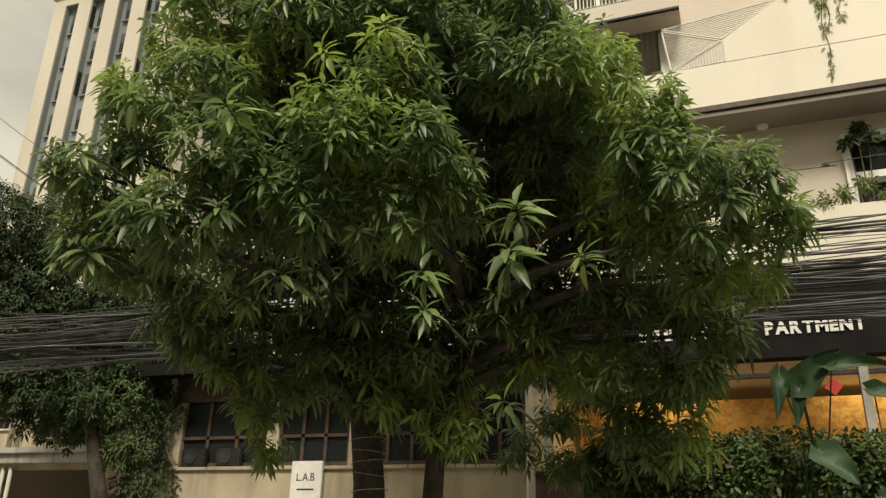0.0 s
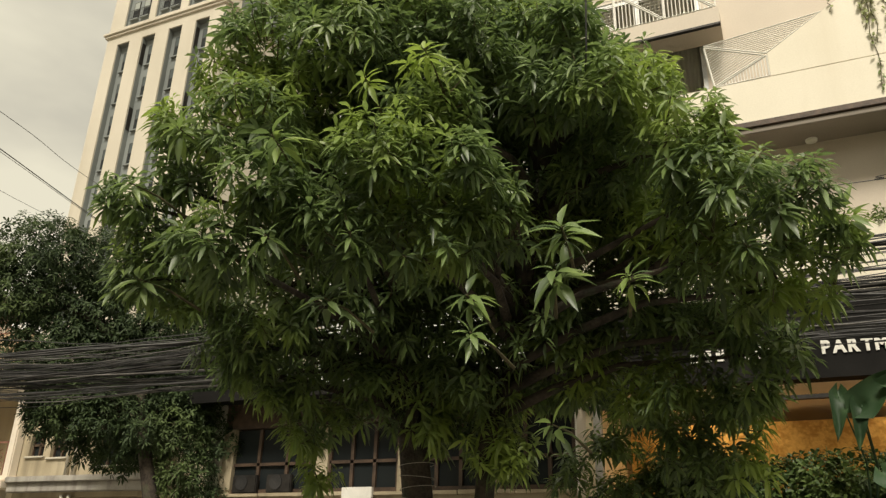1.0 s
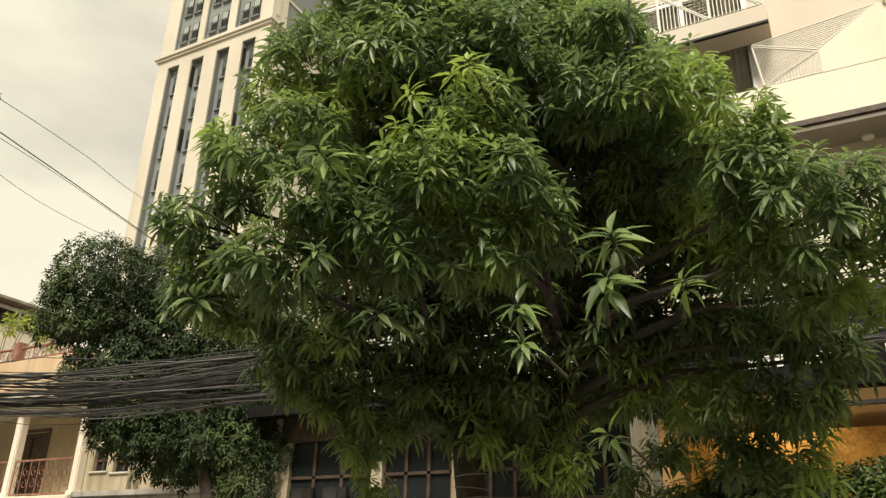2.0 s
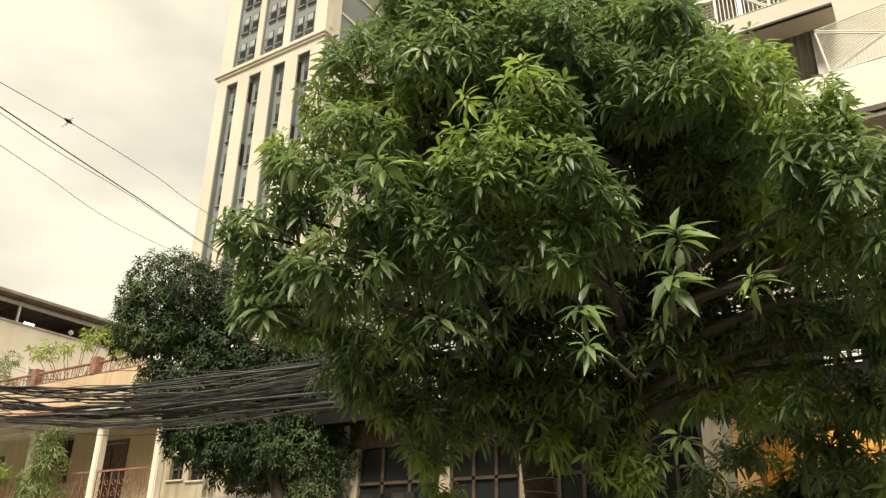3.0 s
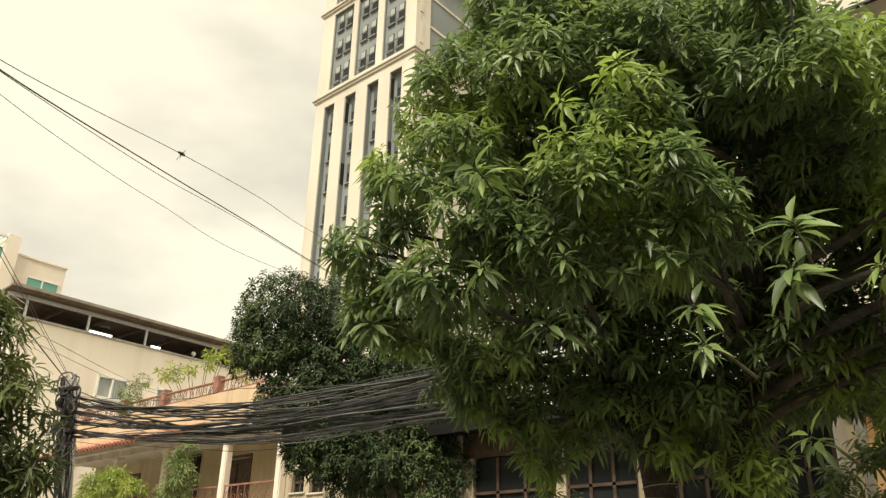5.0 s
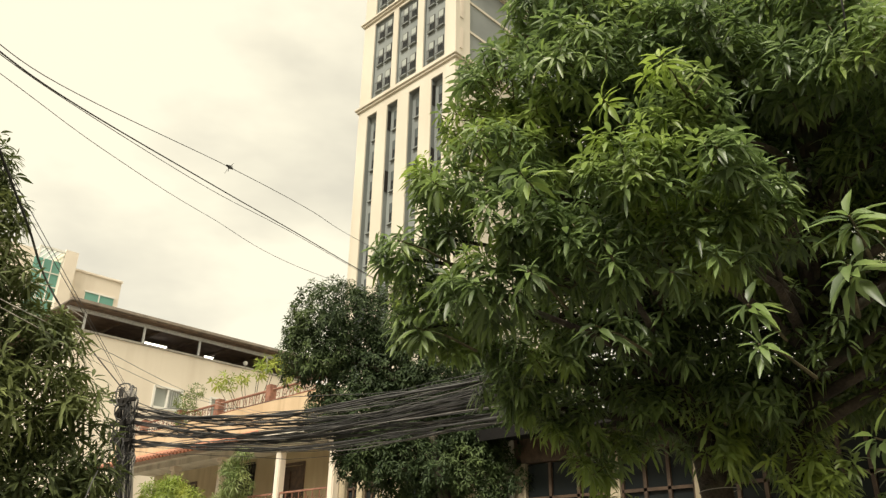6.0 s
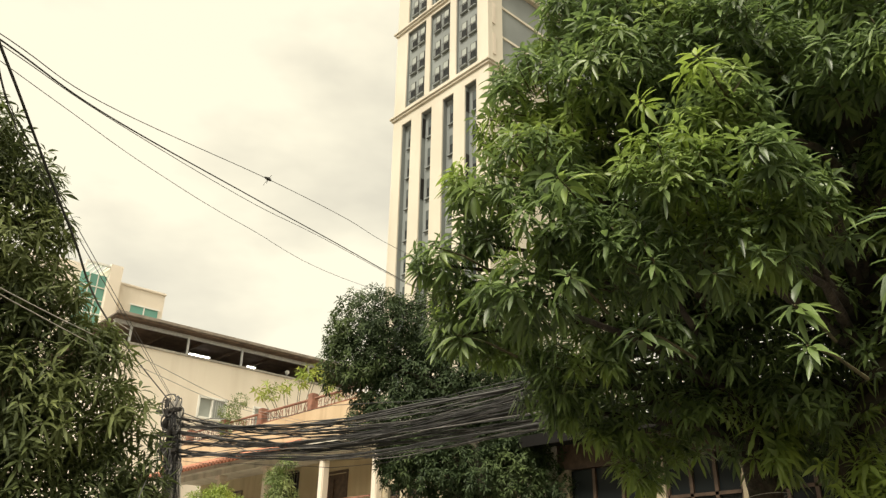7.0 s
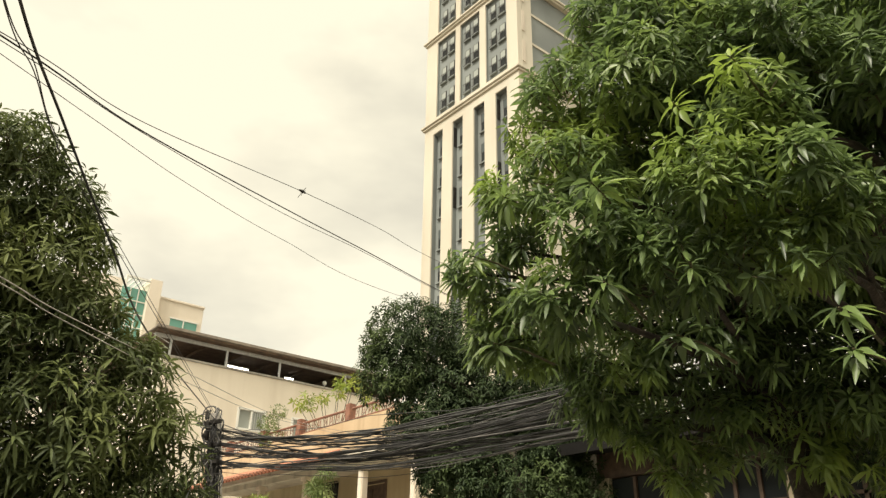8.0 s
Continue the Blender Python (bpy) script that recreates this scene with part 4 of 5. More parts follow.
def mango_tree(label, at, trunks, lobes, material, per_area, inner, leaf_len, leaf_w, count, droop, heroes=(), twig_share=0.25, limb=0.07, sparse=(), rise=0.55, spread=(45, 108), pockets=0.0):
    tree = thing("mango_tree", label, "tree", at=at)
    all_pts = []
    for pts, r0, r1 in trunks:
        n = len(pts)
        part("trunk", tube(pts, [r0 + (r1 - r0) * i / (n - 1) for i in range(n)], 12), BARK, tree, smooth=True)
        all_pts += [Vector(a).lerp(Vector(b), k / 5) for a, b in zip(pts, pts[1:]) for k in range(6)]
    for bm in boughs(all_pts, 0, lobes, rnd, limb):
        part("limb", bm, BARK, tree, smooth=True)
    tips, axes = crown_tips(rng, lobes, per_area, inner, sparse=sparse, rise=rise, pockets=pockets)
    o, d, u, ln, wd, dr = rosettes(rng, tips, axes, count, leaf_len, leaf_w, *spread, droop)
    me = leaf_mesh("crown", *leaf_arrays(o, d, u, ln, wd, dr, wave=0.012))
    link_mesh("crown", me, material, tree, kind="stuff")
    # bare twigs that carry the whorls
    lo = np.array(lobes)
    verts, faces = [], []
    pick = rng.random(len(tips)) < twig_share
    for p, a in zip(tips[pick], axes[pick]):
        c = lo[np.argmin(np.linalg.norm(lo[:, :3] - p, axis=1))][:3]
        q = p - a * 0.12 + (c - p) * 0.35
        s = unit(np.cross(a, [0.3, 0.5, 0.1]))
        t = np.cross(a, s)
        k = len(verts)
        for base, w in ((q, 0.011), (p - a * 0.1, 0.006), (p, 0.004)):
            verts += [base + w * s, base - 0.5 * w * s + 0.87 * w * t, base - 0.5 * w * s - 0.87 * w * t]
        for ring in (0, 3):
            faces += [(k + ring + i, k + ring + (i + 1) % 3, k + ring + 3 + (i + 1) % 3, k + ring + 3 + i) for i in range(3)]
    tw = bpy.data.meshes.new("twig")
    tw.from_pydata([tuple(v) for v in verts], [], faces)
    link_mesh("twig", tw, TWIG, tree, kind="stuff")
    # the nearest whorls, leaf by leaf
    if heroes:
        shapes = []
        for k in range(6):
            one = np.array([[0.0, 0, 0]])
            me = leaf_mesh("leaf", *leaf_arrays(one, np.array([[0, 1.0, 0]]), np.array([[0, 0, 1.0]]), np.array([1.0]),
                                                np.array([leaf_w * (0.9 + 0.06 * k)]), np.array([0.22 + 0.11 * k]), wave=0.012))
            me.materials.append(material)
            shapes.append(me)
        for x, y, z in heroes:
            tip, axis = np.array([[x, y, z]]), unit(np.array([[rnd.uniform(-0.25, 0.25) - 0.15, -0.55, 0.8]]))
            o, d, u, ln, wd, dr = rosettes(rng, tip, axis, 19, leaf_len * 1.32, leaf_w, 42, 114, droop)
            for a, b, c, e in zip(o, d, u, ln):
                fwd = Vector(b)
                fwd = (fwd + Vector((0, 0, -0.15))).normalized()
                side = fwd.cross(Vector(c)).normalized()
                m = Matrix((side, fwd, side.cross(fwd))).transposed().to_4x4()
                ob = new("leaf", shapes[rnd.randrange(6)])
                ob.parent = tree
                ob.matrix_basis = Matrix.Translation(Vector(a) - tree.location) @ m @ Matrix.Scale(float(e), 4)
            back = Vector((x, y, z)) + Vector((rnd.uniform(-0.2, 0.2), 0.7, -0.12))
            part("twig", tube([back, back.lerp(Vector((x, y, z)), 0.55) + Vector((0, 0, 0.04)), (x, y, z)], [0.016, 0.01, 0.006], 6), TWIG, tree)
    return tree


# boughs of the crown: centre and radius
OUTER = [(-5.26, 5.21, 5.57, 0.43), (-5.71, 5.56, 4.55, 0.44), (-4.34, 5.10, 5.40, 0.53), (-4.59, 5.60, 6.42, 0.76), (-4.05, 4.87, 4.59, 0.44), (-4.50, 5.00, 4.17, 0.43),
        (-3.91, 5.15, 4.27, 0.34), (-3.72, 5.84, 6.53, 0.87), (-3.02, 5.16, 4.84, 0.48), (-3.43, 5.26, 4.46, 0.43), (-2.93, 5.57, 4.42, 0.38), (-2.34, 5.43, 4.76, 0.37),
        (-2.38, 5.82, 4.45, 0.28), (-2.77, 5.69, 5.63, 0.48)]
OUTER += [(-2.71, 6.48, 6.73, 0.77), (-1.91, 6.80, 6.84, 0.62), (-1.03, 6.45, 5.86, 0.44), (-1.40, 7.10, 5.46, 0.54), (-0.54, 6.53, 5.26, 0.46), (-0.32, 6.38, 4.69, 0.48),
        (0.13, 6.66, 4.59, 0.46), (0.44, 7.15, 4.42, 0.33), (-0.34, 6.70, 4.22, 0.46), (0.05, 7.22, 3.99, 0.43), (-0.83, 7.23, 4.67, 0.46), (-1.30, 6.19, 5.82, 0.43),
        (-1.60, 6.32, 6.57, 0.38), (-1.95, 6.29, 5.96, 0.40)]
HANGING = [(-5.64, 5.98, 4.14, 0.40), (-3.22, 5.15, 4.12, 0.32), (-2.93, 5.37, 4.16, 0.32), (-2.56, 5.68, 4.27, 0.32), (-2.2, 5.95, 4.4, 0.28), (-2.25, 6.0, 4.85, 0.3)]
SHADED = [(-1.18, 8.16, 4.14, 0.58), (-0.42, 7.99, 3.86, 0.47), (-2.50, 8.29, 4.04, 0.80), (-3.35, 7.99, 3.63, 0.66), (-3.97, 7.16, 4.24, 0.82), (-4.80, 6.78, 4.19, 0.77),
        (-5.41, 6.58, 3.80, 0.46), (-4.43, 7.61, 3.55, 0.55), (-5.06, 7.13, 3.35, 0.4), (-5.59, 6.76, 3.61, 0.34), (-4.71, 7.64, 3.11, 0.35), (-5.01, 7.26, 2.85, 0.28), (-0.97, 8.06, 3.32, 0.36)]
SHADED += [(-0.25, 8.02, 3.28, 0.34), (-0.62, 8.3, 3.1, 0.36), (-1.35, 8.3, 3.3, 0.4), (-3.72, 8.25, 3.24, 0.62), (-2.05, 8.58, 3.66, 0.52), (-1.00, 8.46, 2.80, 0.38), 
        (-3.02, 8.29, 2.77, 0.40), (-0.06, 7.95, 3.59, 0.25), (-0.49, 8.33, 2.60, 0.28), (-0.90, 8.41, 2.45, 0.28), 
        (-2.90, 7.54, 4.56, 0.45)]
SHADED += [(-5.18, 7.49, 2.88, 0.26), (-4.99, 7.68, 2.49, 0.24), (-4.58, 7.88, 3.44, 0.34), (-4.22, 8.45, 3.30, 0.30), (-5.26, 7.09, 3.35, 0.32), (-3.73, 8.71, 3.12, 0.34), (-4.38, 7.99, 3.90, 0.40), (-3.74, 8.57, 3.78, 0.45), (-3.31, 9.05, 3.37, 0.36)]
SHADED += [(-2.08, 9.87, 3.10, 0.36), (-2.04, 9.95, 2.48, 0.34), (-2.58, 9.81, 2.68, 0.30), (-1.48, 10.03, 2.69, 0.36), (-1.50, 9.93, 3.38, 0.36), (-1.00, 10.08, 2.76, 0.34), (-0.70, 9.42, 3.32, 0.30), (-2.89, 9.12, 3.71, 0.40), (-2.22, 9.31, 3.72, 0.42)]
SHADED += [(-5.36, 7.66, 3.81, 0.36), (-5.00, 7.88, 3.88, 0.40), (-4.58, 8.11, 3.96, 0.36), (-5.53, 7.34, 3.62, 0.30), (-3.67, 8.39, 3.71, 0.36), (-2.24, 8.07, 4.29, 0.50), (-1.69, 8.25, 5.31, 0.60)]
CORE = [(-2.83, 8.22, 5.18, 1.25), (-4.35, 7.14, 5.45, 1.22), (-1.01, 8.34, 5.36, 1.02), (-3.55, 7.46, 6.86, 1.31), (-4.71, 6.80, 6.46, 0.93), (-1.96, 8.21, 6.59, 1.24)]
# The 10.9 and both 10.2 high boughs are unseen, added to shade the shop.
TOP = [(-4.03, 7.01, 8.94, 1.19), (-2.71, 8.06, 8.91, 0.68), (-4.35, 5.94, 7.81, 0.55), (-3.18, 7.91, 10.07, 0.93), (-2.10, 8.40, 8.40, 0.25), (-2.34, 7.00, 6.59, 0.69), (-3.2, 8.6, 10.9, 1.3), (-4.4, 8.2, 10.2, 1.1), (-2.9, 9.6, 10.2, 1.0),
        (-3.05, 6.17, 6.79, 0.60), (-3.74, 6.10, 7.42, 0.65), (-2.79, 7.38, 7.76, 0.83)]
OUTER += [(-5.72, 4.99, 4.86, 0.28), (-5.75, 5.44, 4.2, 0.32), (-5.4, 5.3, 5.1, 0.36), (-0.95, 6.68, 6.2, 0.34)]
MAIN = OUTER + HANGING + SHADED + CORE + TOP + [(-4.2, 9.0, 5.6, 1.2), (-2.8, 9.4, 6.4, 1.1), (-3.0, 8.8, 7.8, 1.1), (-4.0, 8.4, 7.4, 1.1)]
HEROES = [(-1.41, 4.95, 3.55), (-1.34, 4.94, 3.87), (-2.16, 5.24, 3.25), (-2.3, 5.5, 3.65), (-3.7, 4.62, 4.04), (-1.03, 5.73, 3.74), (-0.31, 5.95, 4.43),
          (-3.62, 4.45, 4.86), (-4.82, 4.58, 5.28), (-4.32, 4.62, 4.1), (-5.36, 4.65, 4.84), (-3.48, 5.21, 3.67), (-1.72, 5.87, 2.64)]
HEROES += [(-2.2, 5.08, 4.82), (-2.96, 4.76, 5.45), (-5.51, 5.1, 4.06), (0.11, 6.22, 4.34), (-0.22, 6.08, 5.06), (-2.76, 4.99, 4.71), 
           (-2.6, 5.15, 5.91), (-0.6, 5.88, 5.36), (-2.96, 5.23, 4.33), (0.62, 6.79, 4.47), (0.51, 6.94, 4.11), (-0.18, 6.22, 4.07), (-0.7, 6.04, 4.86)]
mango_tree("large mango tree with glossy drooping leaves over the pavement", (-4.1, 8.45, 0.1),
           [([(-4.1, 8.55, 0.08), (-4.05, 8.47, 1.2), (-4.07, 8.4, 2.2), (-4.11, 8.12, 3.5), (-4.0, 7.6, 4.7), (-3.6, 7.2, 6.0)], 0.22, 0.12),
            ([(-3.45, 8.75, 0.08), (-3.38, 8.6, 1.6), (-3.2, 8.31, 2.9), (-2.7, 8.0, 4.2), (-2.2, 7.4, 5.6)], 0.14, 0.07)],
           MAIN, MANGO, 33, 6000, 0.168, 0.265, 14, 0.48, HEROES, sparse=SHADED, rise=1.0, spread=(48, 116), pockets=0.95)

cords = thing("trunk_cord", "pale thin cords wound round the mango trunk", "cord", at=(-4.07, 8.4, 2.2))
for z, tilt in ((2.12, 0.02), (2.3, -0.03), (2.43, 0.025), (2.55, -0.015), (2.68, 0.02)):
    r = 0.2 - 0.012 * (z - 2.1)
    part("cord", tube([(-4.07 + (r + 0.012) * math.cos(a * 0.35), 8.41 - 0.2 * (z - 2.2) + (r + 0.012) * math.sin(a * 0.35), z + tilt * math.cos(a * 0.35)) for a in range(19)], 0.0045, 5), CONCRETE, cords)

ROUND = [(-14.13, 10.49, 7.43, 1.01), (-14.29, 10.25, 6.45, 0.86), (-14.42, 9.99, 6.97, 0.53), (-13.93, 11.64, 7.34, 1.18), (-13.85, 11.59, 6.21, 1.22), (-13.85, 10.94, 5.32, 0.98),
        (-13.23, 12.84, 6.31, 1.52), (-13.45, 11.60, 4.72, 1.04), (-13.07, 13.40, 5.03, 1.39), (-12.64, 14.17, 6.15, 1.57), (-12.34, 14.13, 4.77, 1.39), (-13.08, 12.63, 3.93, 1.06),
        (-13.75, 11.37, 4.24, 0.65)]
ROUND += [(-13.20, 11.65, 4.25, 0.96), (-12.62, 12.32, 4.00, 0.83), (-11.71, 13.04, 3.16, 0.66), (-13.55, 11.41, 4.80, 0.91), (-12.22, 12.98, 4.09, 0.91), (-11.45, 13.69, 3.94, 0.55),
        (-11.47, 13.32, 2.52, 0.63)]
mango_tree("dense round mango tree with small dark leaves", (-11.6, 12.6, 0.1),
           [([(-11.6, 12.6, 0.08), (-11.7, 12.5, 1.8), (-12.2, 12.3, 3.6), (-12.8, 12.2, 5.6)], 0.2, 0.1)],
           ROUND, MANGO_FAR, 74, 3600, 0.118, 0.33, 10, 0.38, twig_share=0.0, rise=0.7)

SIDE = [(-8.97, 0.91, 6.07, 0.61), (-9.03, 1.46, 5.79, 0.54), (-8.87, 1.44, 4.88, 0.75), (-8.73, 1.92, 4.37, 0.56), (-8.69, 2.40, 3.71, 0.65), (-8.41, 2.92, 3.26, 0.44),
        (-8.70, 2.00, 3.17, 0.83), (-9.18, 1.22, 4.01, 0.78), (-8.42, 3.14, 2.70, 0.44), (-9.46, 0.38, 5.02, 1.27), (-9.36, 0.80, 3.38, 1.41), (-10.13, -0.57, 4.58, 1.64),
        (-9.98, 0.14, 2.93, 1.70), (-9.27, 0.54, 6.20, 0.59), (-8.93, 1.83, 5.36, 0.34), (-8.64, 2.62, 4.06, 0.29)]
SIDE += [(-8.75, 2.0, 2.45, 0.75), (-8.55, 2.7, 2.4, 0.6), (-8.9, 1.3, 2.3, 0.8)]
mango_tree("mango tree with narrow hanging leaves beside the near pavement", (-9.8, 0.3, 0),
           [([(-9.8, 0.3, -0.02), (-9.75, 0.4, 1.6), (-9.6, 0.6, 3.2), (-9.4, 0.8, 4.8)], 0.2, 0.1)],
           SIDE, MANGO_SIDE, 46, 3400, 0.165, 0.21, 12, 0.45, rise=0.8, spread=(40, 118))

# ---- hedge, potted and climbing plants ----
planter = thing("hedge_planter", "dark planter wall in front of the lit shop", "planter", at=(1.5, 10.3, 0.1))
part("wall", box(-2.0, 8.0, 9.95, 10.7, 0.1, 2.0, 0.02), DARK_WOOD, planter)


def leaf_cloud(name, label, category, at, centres, per_area, inner, length, width, count, droop, material, stems=True):
    t = thing(name, label, category, at=at)
    tips, axes = crown_tips(rng, centres, per_area, inner, 0.7, low=-0.8)
    o, d, u, ln, wd, dr = rosettes(rng, tips, axes, count, length, width, 30, 110, droop)
    link_mesh("leaves", leaf_mesh("leaves", *leaf_arrays(o, d, u, ln, wd, dr)), material, t, kind="stuff")
    if stems:
        for x, y, z, r in centres:
            part("stem", tube([at, ((at[0] + x) / 2 + rnd.uniform(-0.05, 0.05), (at[1] + y) / 2, (at[2] + z) / 2 + 0.05), (x, y, z)], [0.025, 0.015, 0.008], 6), TWIG, t)
    return t


leaf_cloud("hedge", "dense clipped green hedge in a planter", "hedge", (2.0, 10.3, 2.0),
           [(-1.5 + 0.42 * i, 10.15 + 0.1 * (i % 2), 2.42 + 0.05 * (i % 3), 0.46) for i in range(18)], 120, 1500, 0.08, 0.55, 7, 0.2, HEDGE_LEAF)


def ear_leaf(at, tip, width, parent, stem_from):
    """A big heart-shaped leaf, cupped along its midrib, on a long stalk."""
    a, b = Vector(at), Vector(tip)
    ahead = b - a
    length = ahead.length
    ahead.normalize()
    side = ahead.cross(Vector((0.15, -1, 0.3))).normalized()
    nrm = side.cross(ahead)
    bm = bmesh.new()
    rows_ = []
    for i in range(11):
        s = -0.28 + 1.28 * i / 10
        w = width * max(0.0, (1 - max(s, 0) ** 1.6)) ** 0.8 * (1 if s > -0.05 else (s + 0.34) / 0.32)
        row = []
        for j in range(9):
            t = (j / 8 - 0.5) * 2
            notch = 0.12 * (1 - abs(t)) if s < 0 else 0.0
            p = a + ahead * (length * (s + notch * 0.9)) + side * (w * t / 2) + nrm * (0.12 * length * (t * t) - 0.3 * length * max(s, 0) ** 2 + 0.015 * math.sin(9 * s + 4 * t))
            row.append(bm.verts.new(p))
        rows_.append(row)
    for r0, r1 in zip(rows_, rows_[1:]):
        for j in range(8):
            bm.faces.new((r0[j], r0[j + 1], r1[j + 1], r1[j]))
    bmesh.ops.remove_doubles(bm, verts=bm.verts, dist=0.004)
    leaf = part("leaf", bm, EAR_LEAF, parent, "broad heart-shaped green leaf", smooth=True)
    f = Vector(stem_from)
    part("stalk", tube([f, f.lerp(a, 0.5) + Vector((0.10, 0, 0.1)), a], [0.013, 0.010, 0.007], 7), EAR_LEAF, leaf, smooth=True)


taro = thing("elephant_ear_plant", "tall elephant ear plant with huge green leaves", "plant", at=(0.62, 9.9, 1.9))
FOOT = (0.62, 9.95, 1.92)
ear_leaf((0.66, 9.22, 3.28), (1.04, 9.0, 3.62), 0.36, taro, FOOT)
ear_leaf((0.98, 9.1, 3.46), (1.55, 8.95, 3.46), 0.2, taro, FOOT)
ear_leaf((0.46, 9.3, 3.40), (0.4, 9.1, 2.96), 0.2, taro, FOOT)
ear_leaf((0.64, 9.25, 3.30), (0.58, 9.1, 2.84), 0.19, taro, FOOT)
taro2 = thing("elephant_ear_plant", "low elephant ear plant before the hedge", "plant", at=(0.9, 9.7, 0.1))
ear_leaf((0.76, 8.85, 2.52), (1.02, 8.6, 2.24), 0.34, taro2, (0.9, 9.6, 0.12))
ear_leaf((1.32, 9.0, 3.16), (1.66, 8.85, 3.02), 0.2, taro2, (1.3, 9.6, 0.12))
ear_leaf((1.25, 8.85, 2.08), (1.5, 8.7, 1.92), 0.3, taro2, (1.2, 9.6, 0.12))

leaf_cloud("terrace_plant", "leafy plants trailing along the terrace parapet", "plant", (2.6, RY + 0.35, 5.1),
           [(1.6 + 0.3 * i, RY + 0.1, 6.72 + 0.12 * (i % 3), 0.13) for i in range(9)], 110, 40, 0.10, 0.3, 7, 0.4, VINE_LEAF)
leaf_cloud("potted_rubber_plant", "small broad-leaved plant before the white window", "plant", (2.3, RY + 0.5, 5.1),
           [(2.3, RY + 0.5, 8.0, 0.15), (2.45, RY + 0.5, 7.9, 0.15), (2.15, RY + 0.52, 7.98, 0.1)], 28, 3, 0.17, 0.5, 7, 0.2, MANGO_FAR)
vine = thing("hanging_vine", "thin green vine hanging down the balcony front", "plant", at=(2.05, RY, 10.75))
for x, z0, z1 in ((2.02, 10.8, 8.85), (1.96, 10.8, 10.0), (2.3, 10.8, 9.9), (2.1, 10.8, 9.7), (1.5, 10.8, 10.5)):
    pts = [(x + 0.03 * math.sin(i * 1.3 + x * 9), RY - 0.05, z0 + (z1 - z0) * i / 9) for i in range(10)]
    part("stem", tube(pts, 0.006, 4), TWIG, vine)
    n = int((z0 - z1) * 26)
    f = rng.random(n) ** 1.4
    o = np.stack([x + rng.normal(0, 0.05, n) * (1.2 - f), np.full(n, RY - 0.06), z0 + (z1 - z0) * f], 1)
    d = unit(np.stack([rng.normal(0, 1, n), -np.abs(rng.normal(0, 0.6, n)), -np.abs(rng.normal(0.4, 0.6, n))], 1))
    link_mesh("leaves", leaf_mesh("leaves", *leaf_arrays(o, d, np.tile([0, -0.5, 0.85], (n, 1)), rng.uniform(0.05, 0.1, n), np.full(n, 0.55), np.full(n, 0.2))), VINE_LEAF, vine, kind="stuff")

frangipani = leaf_cloud("frangipani", "small frangipani with bare branches and lime leaf tufts", "tree", (-24.3, HY + 0.3, 6.3),
                        [(-27.2, HY + 0.3, 8.95, 0.22), (-26.7, HY + 0.5, 8.75, 0.22), (-26.2, HY + 0.2, 8.95, 0.24), (-25.5, HY + 0.5, 8.9, 0.2), (-25.0, HY + 0.1, 8.55, 0.2), (-24.4, HY + 0.4, 8.85, 0.24),
                         (-23.9, HY + 0.2, 9.05, 0.26), (-23.4, HY + 0.5, 9.0, 0.26), (-23.0, HY + 0.1, 8.8, 0.24), (-22.6, HY + 0.3, 8.4, 0.24), (-22.2, HY + 0.5, 8.1, 0.2)], 10, 2, 0.24, 0.28, 9, 0.25, LIME_LEAF)
leaf_cloud("terrace_shrub", "climbing green shrub on the terrace wall", "plant", (-28.2, HY + 0.3, 6.3),
           [(-28.4, HY - 0.2, 8.2, 0.4), (-28.0, HY - 0.2, 7.6, 0.5), (-27.6, HY - 0.2, 8.6, 0.3)], 22, 20, 0.14, 0.3, 8, 0.3, VINE_LEAF)
leaf_cloud("feathery_shrub", "bright lime shrub in front of the balcony", "plant", (-22.5, 11.6, 0.1),
           [(-24.6, 11.6, 3.9, 0.42), (-23.9, 11.4, 4.35, 0.36), (-23.3, 11.7, 4.5, 0.34), (-22.6, 11.4, 4.3, 0.4), (-21.9, 11.6, 4.05, 0.34), (-23.4, 11.5, 3.7, 0.5), (-22.3, 11.5, 3.4, 0.5), (-24.2, 11.6, 3.1, 0.5), (-23.0, 11.4, 2.9, 0.6)], 40, 60, 0.2, 0.17, 9, 0.5, LIME_LEAF)
leaf_cloud("dark_shrub", "darker feathery shrub in front of the balcony", "plant", (-19.8, 11.8, 0.1),
           [(-20.0, 11.8, 4.7, 0.34), (-19.7, 11.8, 4.2, 0.4), (-20.3, 11.9, 3.8, 0.45), (-19.6, 11.8, 5.1, 0.22), (-19.8, 11.8, 3.3, 0.55), (-20.2, 11.8, 2.7, 0.6)], 44, 60, 0.17, 0.17, 9, 0.5, VINE_LEAF)

# ---- utility pole and cables ----
PX, PY = -18.45, 8.0
pole = thing("utility_pole", "concrete utility pole crowded with cable coils", "utility pole", at=(PX, PY, 0.1))
LEAN = Vector((-0.05, -0.11, 0.995))


def on_pole(z, dx=0.0, dy=0.0):
    """A place beside the leaning shaft."""
    p = Vector((PX + 0.2, PY + 0.5, 0.08)) + LEAN * (z - 0.08)
    return Vector((p.x + dx, p.y + dy, z))


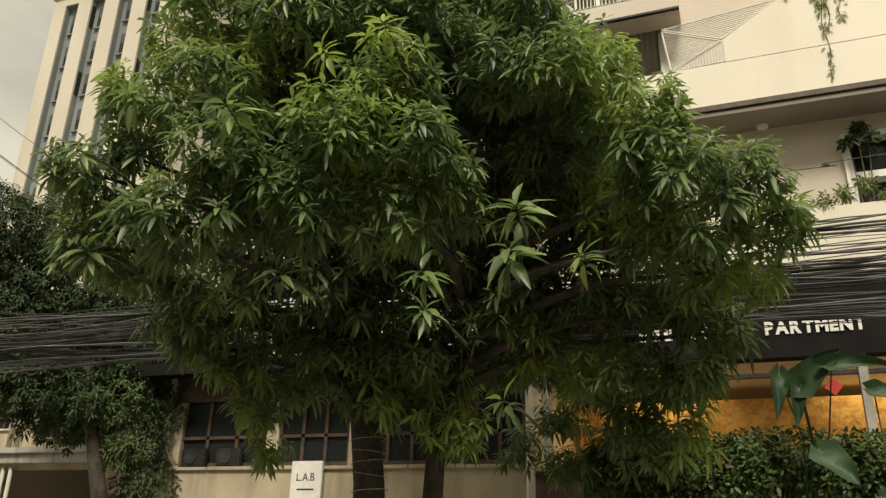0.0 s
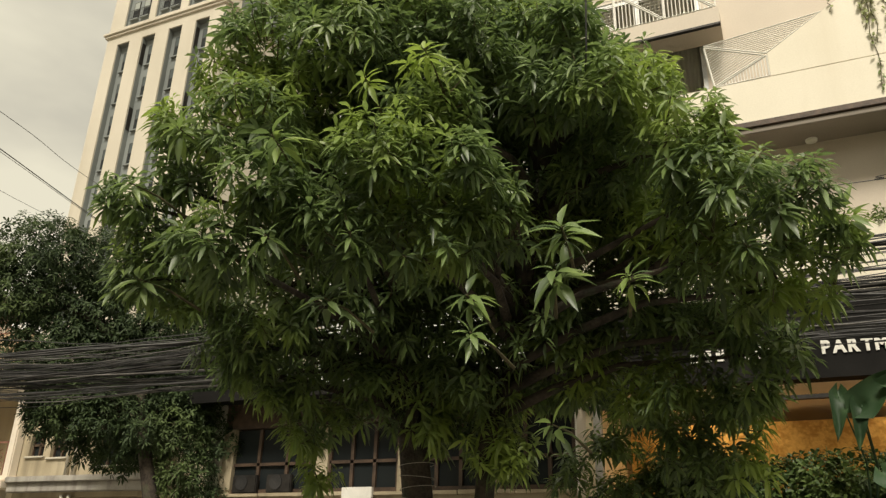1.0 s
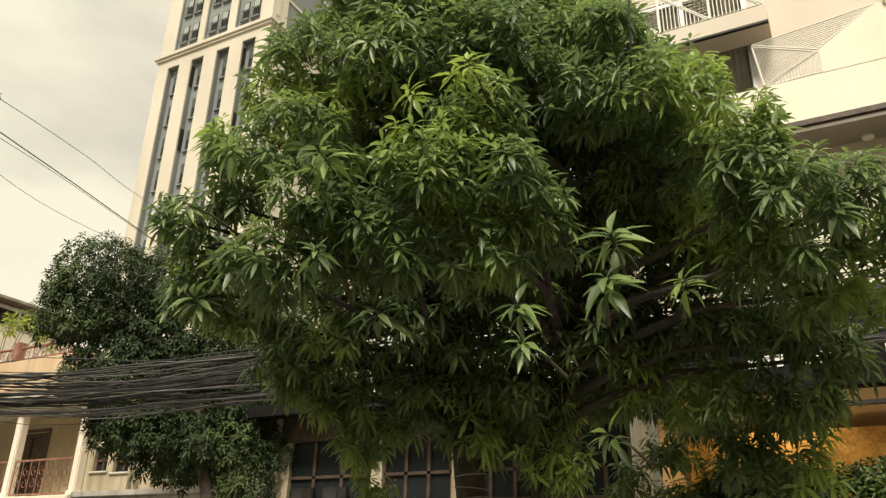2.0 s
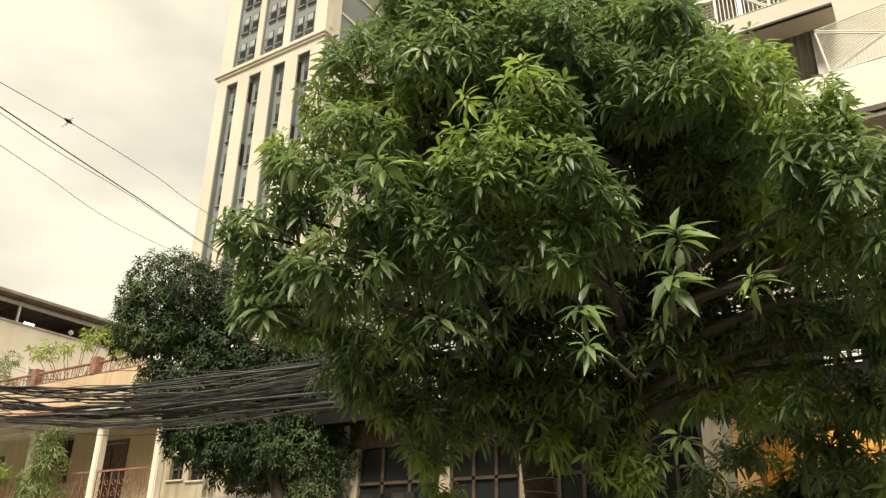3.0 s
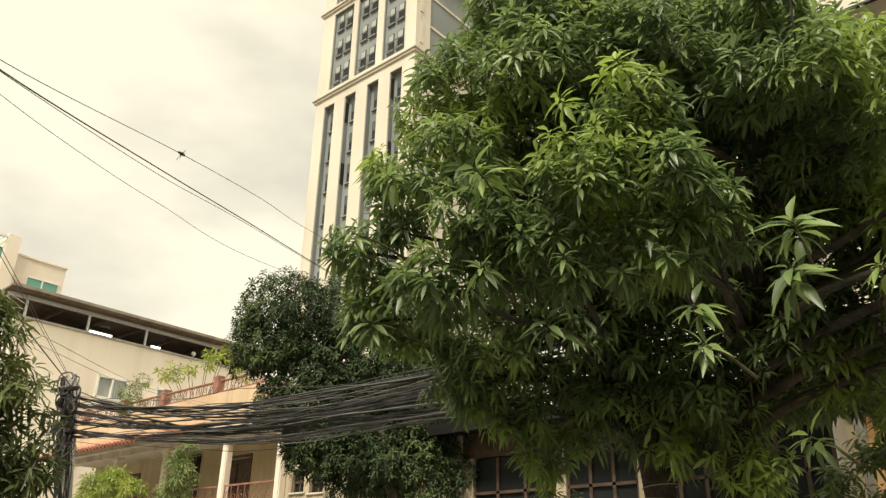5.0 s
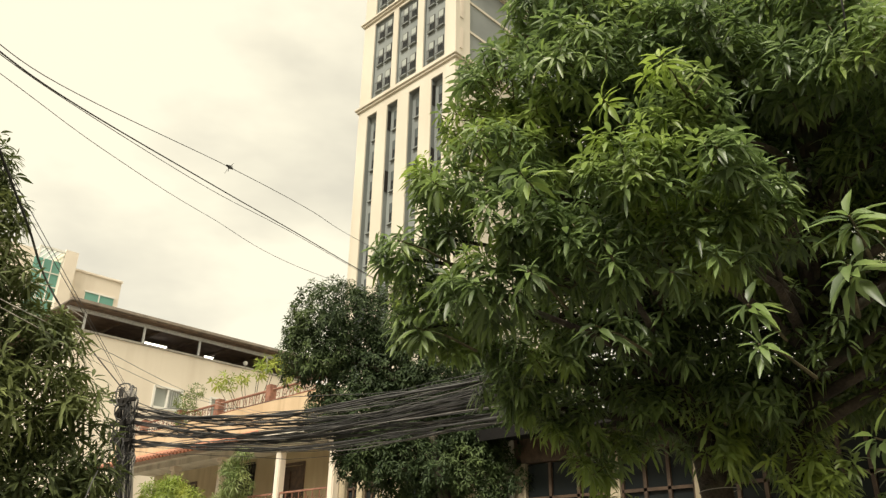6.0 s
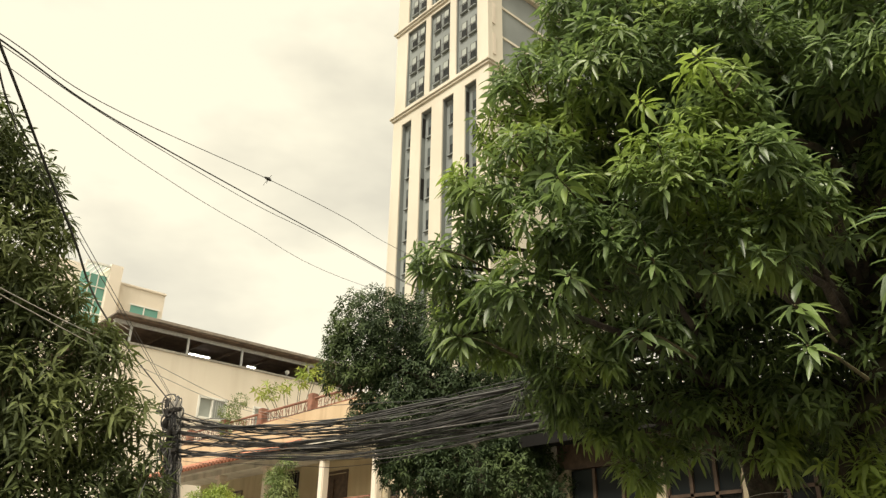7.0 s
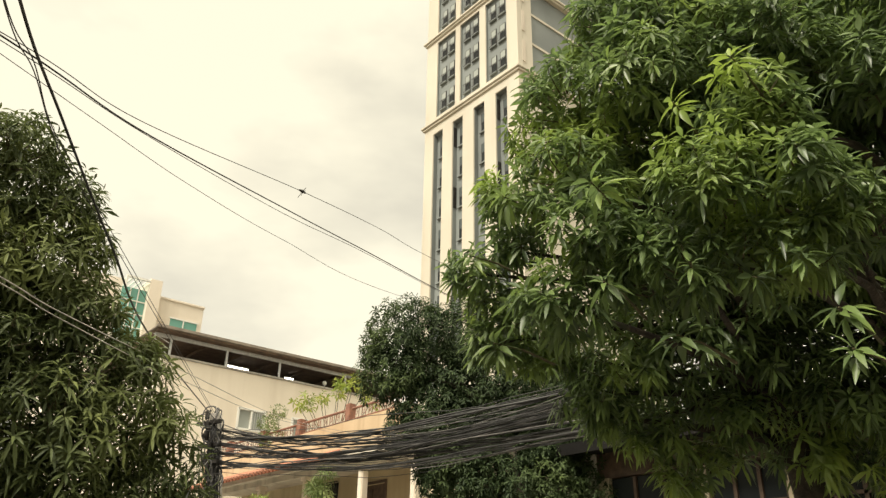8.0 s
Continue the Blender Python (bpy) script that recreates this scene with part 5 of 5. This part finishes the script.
part("shaft", tube([on_pole(0.08), on_pole(3.0), on_pole(5.95)], [0.2, 0.17, 0.15], 12), CONCRETE, pole, smooth=True)
for z, l in ((5.7, 0.42), (5.15, 0.36), (4.75, 0.32)):
    c = on_pole(z)
    part("crossarm", turned(box(-l, l, -0.04, 0.04, -0.045, 0.045, 0.01), Matrix.Translation(c + Vector((0.05, -0.2, 0))) @ Matrix.Rotation(radians(18), 4, "Z")), DARK_METAL, pole)
for k in range(46):
    z, r = rnd.uniform(3.9, 5.95), rnd.uniform(0.07, 0.24)
    c = on_pole(z, rnd.uniform(-0.2, 0.3), rnd.uniform(-0.32, 0.05))
    tilt = rnd.uniform(-0.8, 0.8)
    pts = [(c.x + r * math.cos(a * 0.5) * math.cos(tilt) * rnd.uniform(0.85, 1.1), c.y + r * math.cos(a * 0.5) * math.sin(tilt) + 0.02 * math.sin(a), z + 1.25 * r * math.sin(a * 0.5) * rnd.uniform(0.9, 1.1)) for a in range(20)]
    part("cable_coil", tube(pts, rnd.uniform(0.008, 0.017), 5), BLACK_PLASTIC if k % 5 else GREY_CABLE, pole)
for k in range(22):
    a = rnd.uniform(2.6, 6.4)
    dx, dy, top = 0.2 * math.cos(a), 0.2 * math.sin(a), rnd.uniform(4.3, 5.8)
    low = rnd.uniform(1.2, 3.4)
    pts = [on_pole(top + (low - top) * i / 8, dx * (1 + 0.25 * math.sin(i * 1.7 + a)), dy * (1 + 0.25 * math.sin(i * 1.3 + a))) for i in range(9)]
    part("down_cable", tube(pts, rnd.uniform(0.01, 0.026), 5), BLACK_PLASTIC, pole, smooth=True)
for k in range(6):
    c = on_pole(4.5 + k * 0.25, rnd.uniform(-0.2, 0.2), -0.27)
    part("splice_box", tube([c, c + Vector((0.02, 0, 0.04)), c + Vector((0.02, 0, 0.2)), c + Vector((0, 0, 0.24))], [0.03, 0.06, 0.06, 0.03], 8), DARK_METAL, pole)

bundle = thing("cable_bundle", "thick sagging bundle of black telephone cables along the street", "cable", at=(-8, 8.8, 4.4))
ROPES = [(0.97, 0.95, 0.2), (0.8, 0.78, 0.75), (0.62, 0.9, 0.4), (0.5, 0.55, 0.8), (0.38, 0.3, 0.3), (0.3, 0.62, 0.65), (0.16, 0.12, 0.5), (0.05, 0.22, 0.15)]   # height at the pole, at the tree, slack
for k in range(72):
    rope = ROPES[k % len(ROPES)] if k % 4 else (rnd.random(), rnd.random(), rnd.uniform(-0.2, 1.3))
    f = min(1, max(0, rope[1] + rnd.uniform(-0.07, 0.07)))
    z0 = 4.62 + 1.2 * min(1, max(0, rope[0] + rnd.uniform(-0.03, 0.03)))
    loose = rope[2] * 0.34 - 0.08 + rnd.uniform(-0.03, 0.05)
    zm = 4.0 + 0.82 * f
    z1 = 3.9 + 1.35 * min(1, max(0, f + rnd.uniform(-0.15, 0.15))) ** 1.6
    ym = rnd.uniform(-0.22, 0.22)
    pts = []
    waver = rnd.uniform(0, 6)
    for i in range(49):
        s = i / 48
        x = PX + 34.0 * s
        if x < -8.1:
            q = (x - PX) / (-8.1 - PX)
            z = z0 + (zm - z0) * (1 - (1 - q) ** 1.9) - (0.06 + loose) * math.sin(q * math.pi)
            y = PY + 1.1 * q + ym * q
        else:
            q = (x + 8.1) / (PX + 34.0 + 8.1)
            z = zm + (z1 + 0.1 - zm) * min(1, q * 1.6)
            y = PY + 1.1 + 0.4 * q + ym
        pts.append((x, y + 0.03 * math.sin(waver + i * 0.9), z + (0.055 if k % 4 == 0 else 0.028) * math.sin(waver * 2 + i * (0.7 + 0.15 * (k % 3))) + 0.012 * math.sin(waver + i * 2.3)))
    part("cable", tube(pts, rnd.choice((0.006, 0.007, 0.009, 0.011, 0.017)), 5), GREY_CABLE if rnd.random() < 0.25 else BLACK_PLASTIC, bundle, smooth=True)
overhead = thing("overhead_wires", "thin overhead wires crossing the sky", "cable", at=(-8, 4, 6))


def wire(pts, r, label="", sheath=BLACK_PLASTIC):
    """A wire through three or more places, eased between them."""
    p = [Vector(q) for q in pts]
    p = [p[0] * 2 - p[1]] + p + [p[-1] * 2 - p[-2]]
    out = []
    for i in range(1, len(p) - 2):
        for k in range(10):
            t = k / 10
            out.append(0.5 * ((2 * p[i]) + (p[i + 1] - p[i - 1]) * t + (2 * p[i - 1] - 5 * p[i] + 4 * p[i + 1] - p[i + 2]) * t * t + (3 * p[i] - p[i - 1] - 3 * p[i + 1] + p[i + 2]) * t ** 3))
    out.append(p[-2])
    part("wire", tube(out, r, 5), sheath, overhead, label, smooth=True)


wire([(-3.6, -3.2, 4.6), (-5.84, 0.3, 5.56), (-7.1, 1.75, 6.05), (-8.64, 4.43, 6.87), (-9.73, 6.49, 7.38), (-11.47, 9.09, 8.17), (-14.5, 15.5, 9.6)], 0.0048)
wire([(-3.4, -2.8, 4.6), (-5.85, 0.3, 5.54), (-7.14, 1.78, 5.97), (-8.85, 4.3, 6.64), (-10.01, 6.34, 7.06), (-11.99, 10.47, 7.67), (-14.0, 15.6, 8.4)], 0.0085)
wire([(-3.4, -2.8, 4.58), (-5.85, 0.3, 5.50), (-7.14, 1.80, 5.95), (-8.85, 4.28, 6.56), (-10.01, 6.34, 7.02), (-11.99, 10.47, 7.65), (-14.0, 15.6, 8.4)], 0.0042)
wire([(-3.6, -2.6, 4.9), (-6.0, 0.35, 5.48), (-6.82, 1.35, 5.68), (-7.78, 2.54, 5.92), (-9.01, 4.4, 6.25), (-10.66, 7.55, 6.75), (-13.0, 15.6, 8.0)], 0.0036)
wire([(-2.6, -0.6, 5.2), (-4.88, 0.29, 5.2), (-6.04, 0.89, 5.14), (-7.41, 1.82, 4.76), (-10.08, 3.22, 4.8), (-18.25, 7.75, 5.72)], 0.012, "thick black service cable")
wire([(-2.6, -0.6, 5.1), (-4.9, 0.21, 5.17), (-5.56, 0.54, 5.23), (-6.45, 0.91, 5.25), (-8.02, 1.71, 5.46), (-18.3, 7.8, 5.8)], 0.005)
wire([(-2.6, -0.6, 5.05), (-4.9, 0.23, 5.11), (-5.56, 0.56, 5.15), (-6.45, 0.95, 5.16), (-8.02, 1.75, 5.33), (-18.3, 7.8, 5.75)], 0.005)
# Pale colour stands in for light reflected off these two wires.
wire([(-4.6, -0.5, 3.55), (-5.96, 0.76, 3.7), (-6.77, 1.43, 3.79), (-10.02, 3.73, 4.43), (-16.38, 8.86, 5.59), (-19.2, 14.1, 6.2)], 0.0055, "wire coloured pale grey for the light it reflects", CONCRETE)
wire([(-4.6, -0.5, 3.5), (-5.97, 0.77, 3.66), (-6.79, 1.44, 3.74), (-10.04, 3.75, 4.31), (-16.51, 8.63, 5.58), (-19.4, 14.1, 6.1)], 0.0055, "wire coloured pale grey for the light it reflects", CONCRETE)
wire([(-6.2, 2.4, 2.2), (-7.44, 2.94, 2.53), (-11.04, 4.51, 3.31), (-18.2, 7.8, 4.95)], 0.0060, "pale stay wire")
wire([(-8.0, 9.3, 6.02), (0.59, 9.52, 5.98), (1.29, 9.47, 5.96), (2.32, 9.28, 5.93), (12.0, 9.0, 5.9)], 0.0060)
wire([(-1.0, 5.2, 9.5), (-1.24, 5.67, 6.19), (-1.37, 6.13, 5.89), (-1.6, 7.4, 5.4)], 0.009)
knot = thing("wire_joint", "small black taped joint with loose ends on the wire", "cable joint", at=(-8.64, 4.43, 6.87))
part("tape", tube([(-8.60, 4.36, 6.855), (-8.64, 4.43, 6.875), (-8.68, 4.50, 6.89)], [0.012, 0.026, 0.012], 7), BLACK_PLASTIC, knot)
for k in range(5):
    a = k * 1.3
    part("loose_end", tube([(-8.64, 4.43, 6.87), (-8.64 + 0.09 * math.cos(a), 4.43 + 0.04 * math.sin(a), 6.85 + 0.09 * math.sin(a))], 0.004, 4), BLACK_PLASTIC, knot)
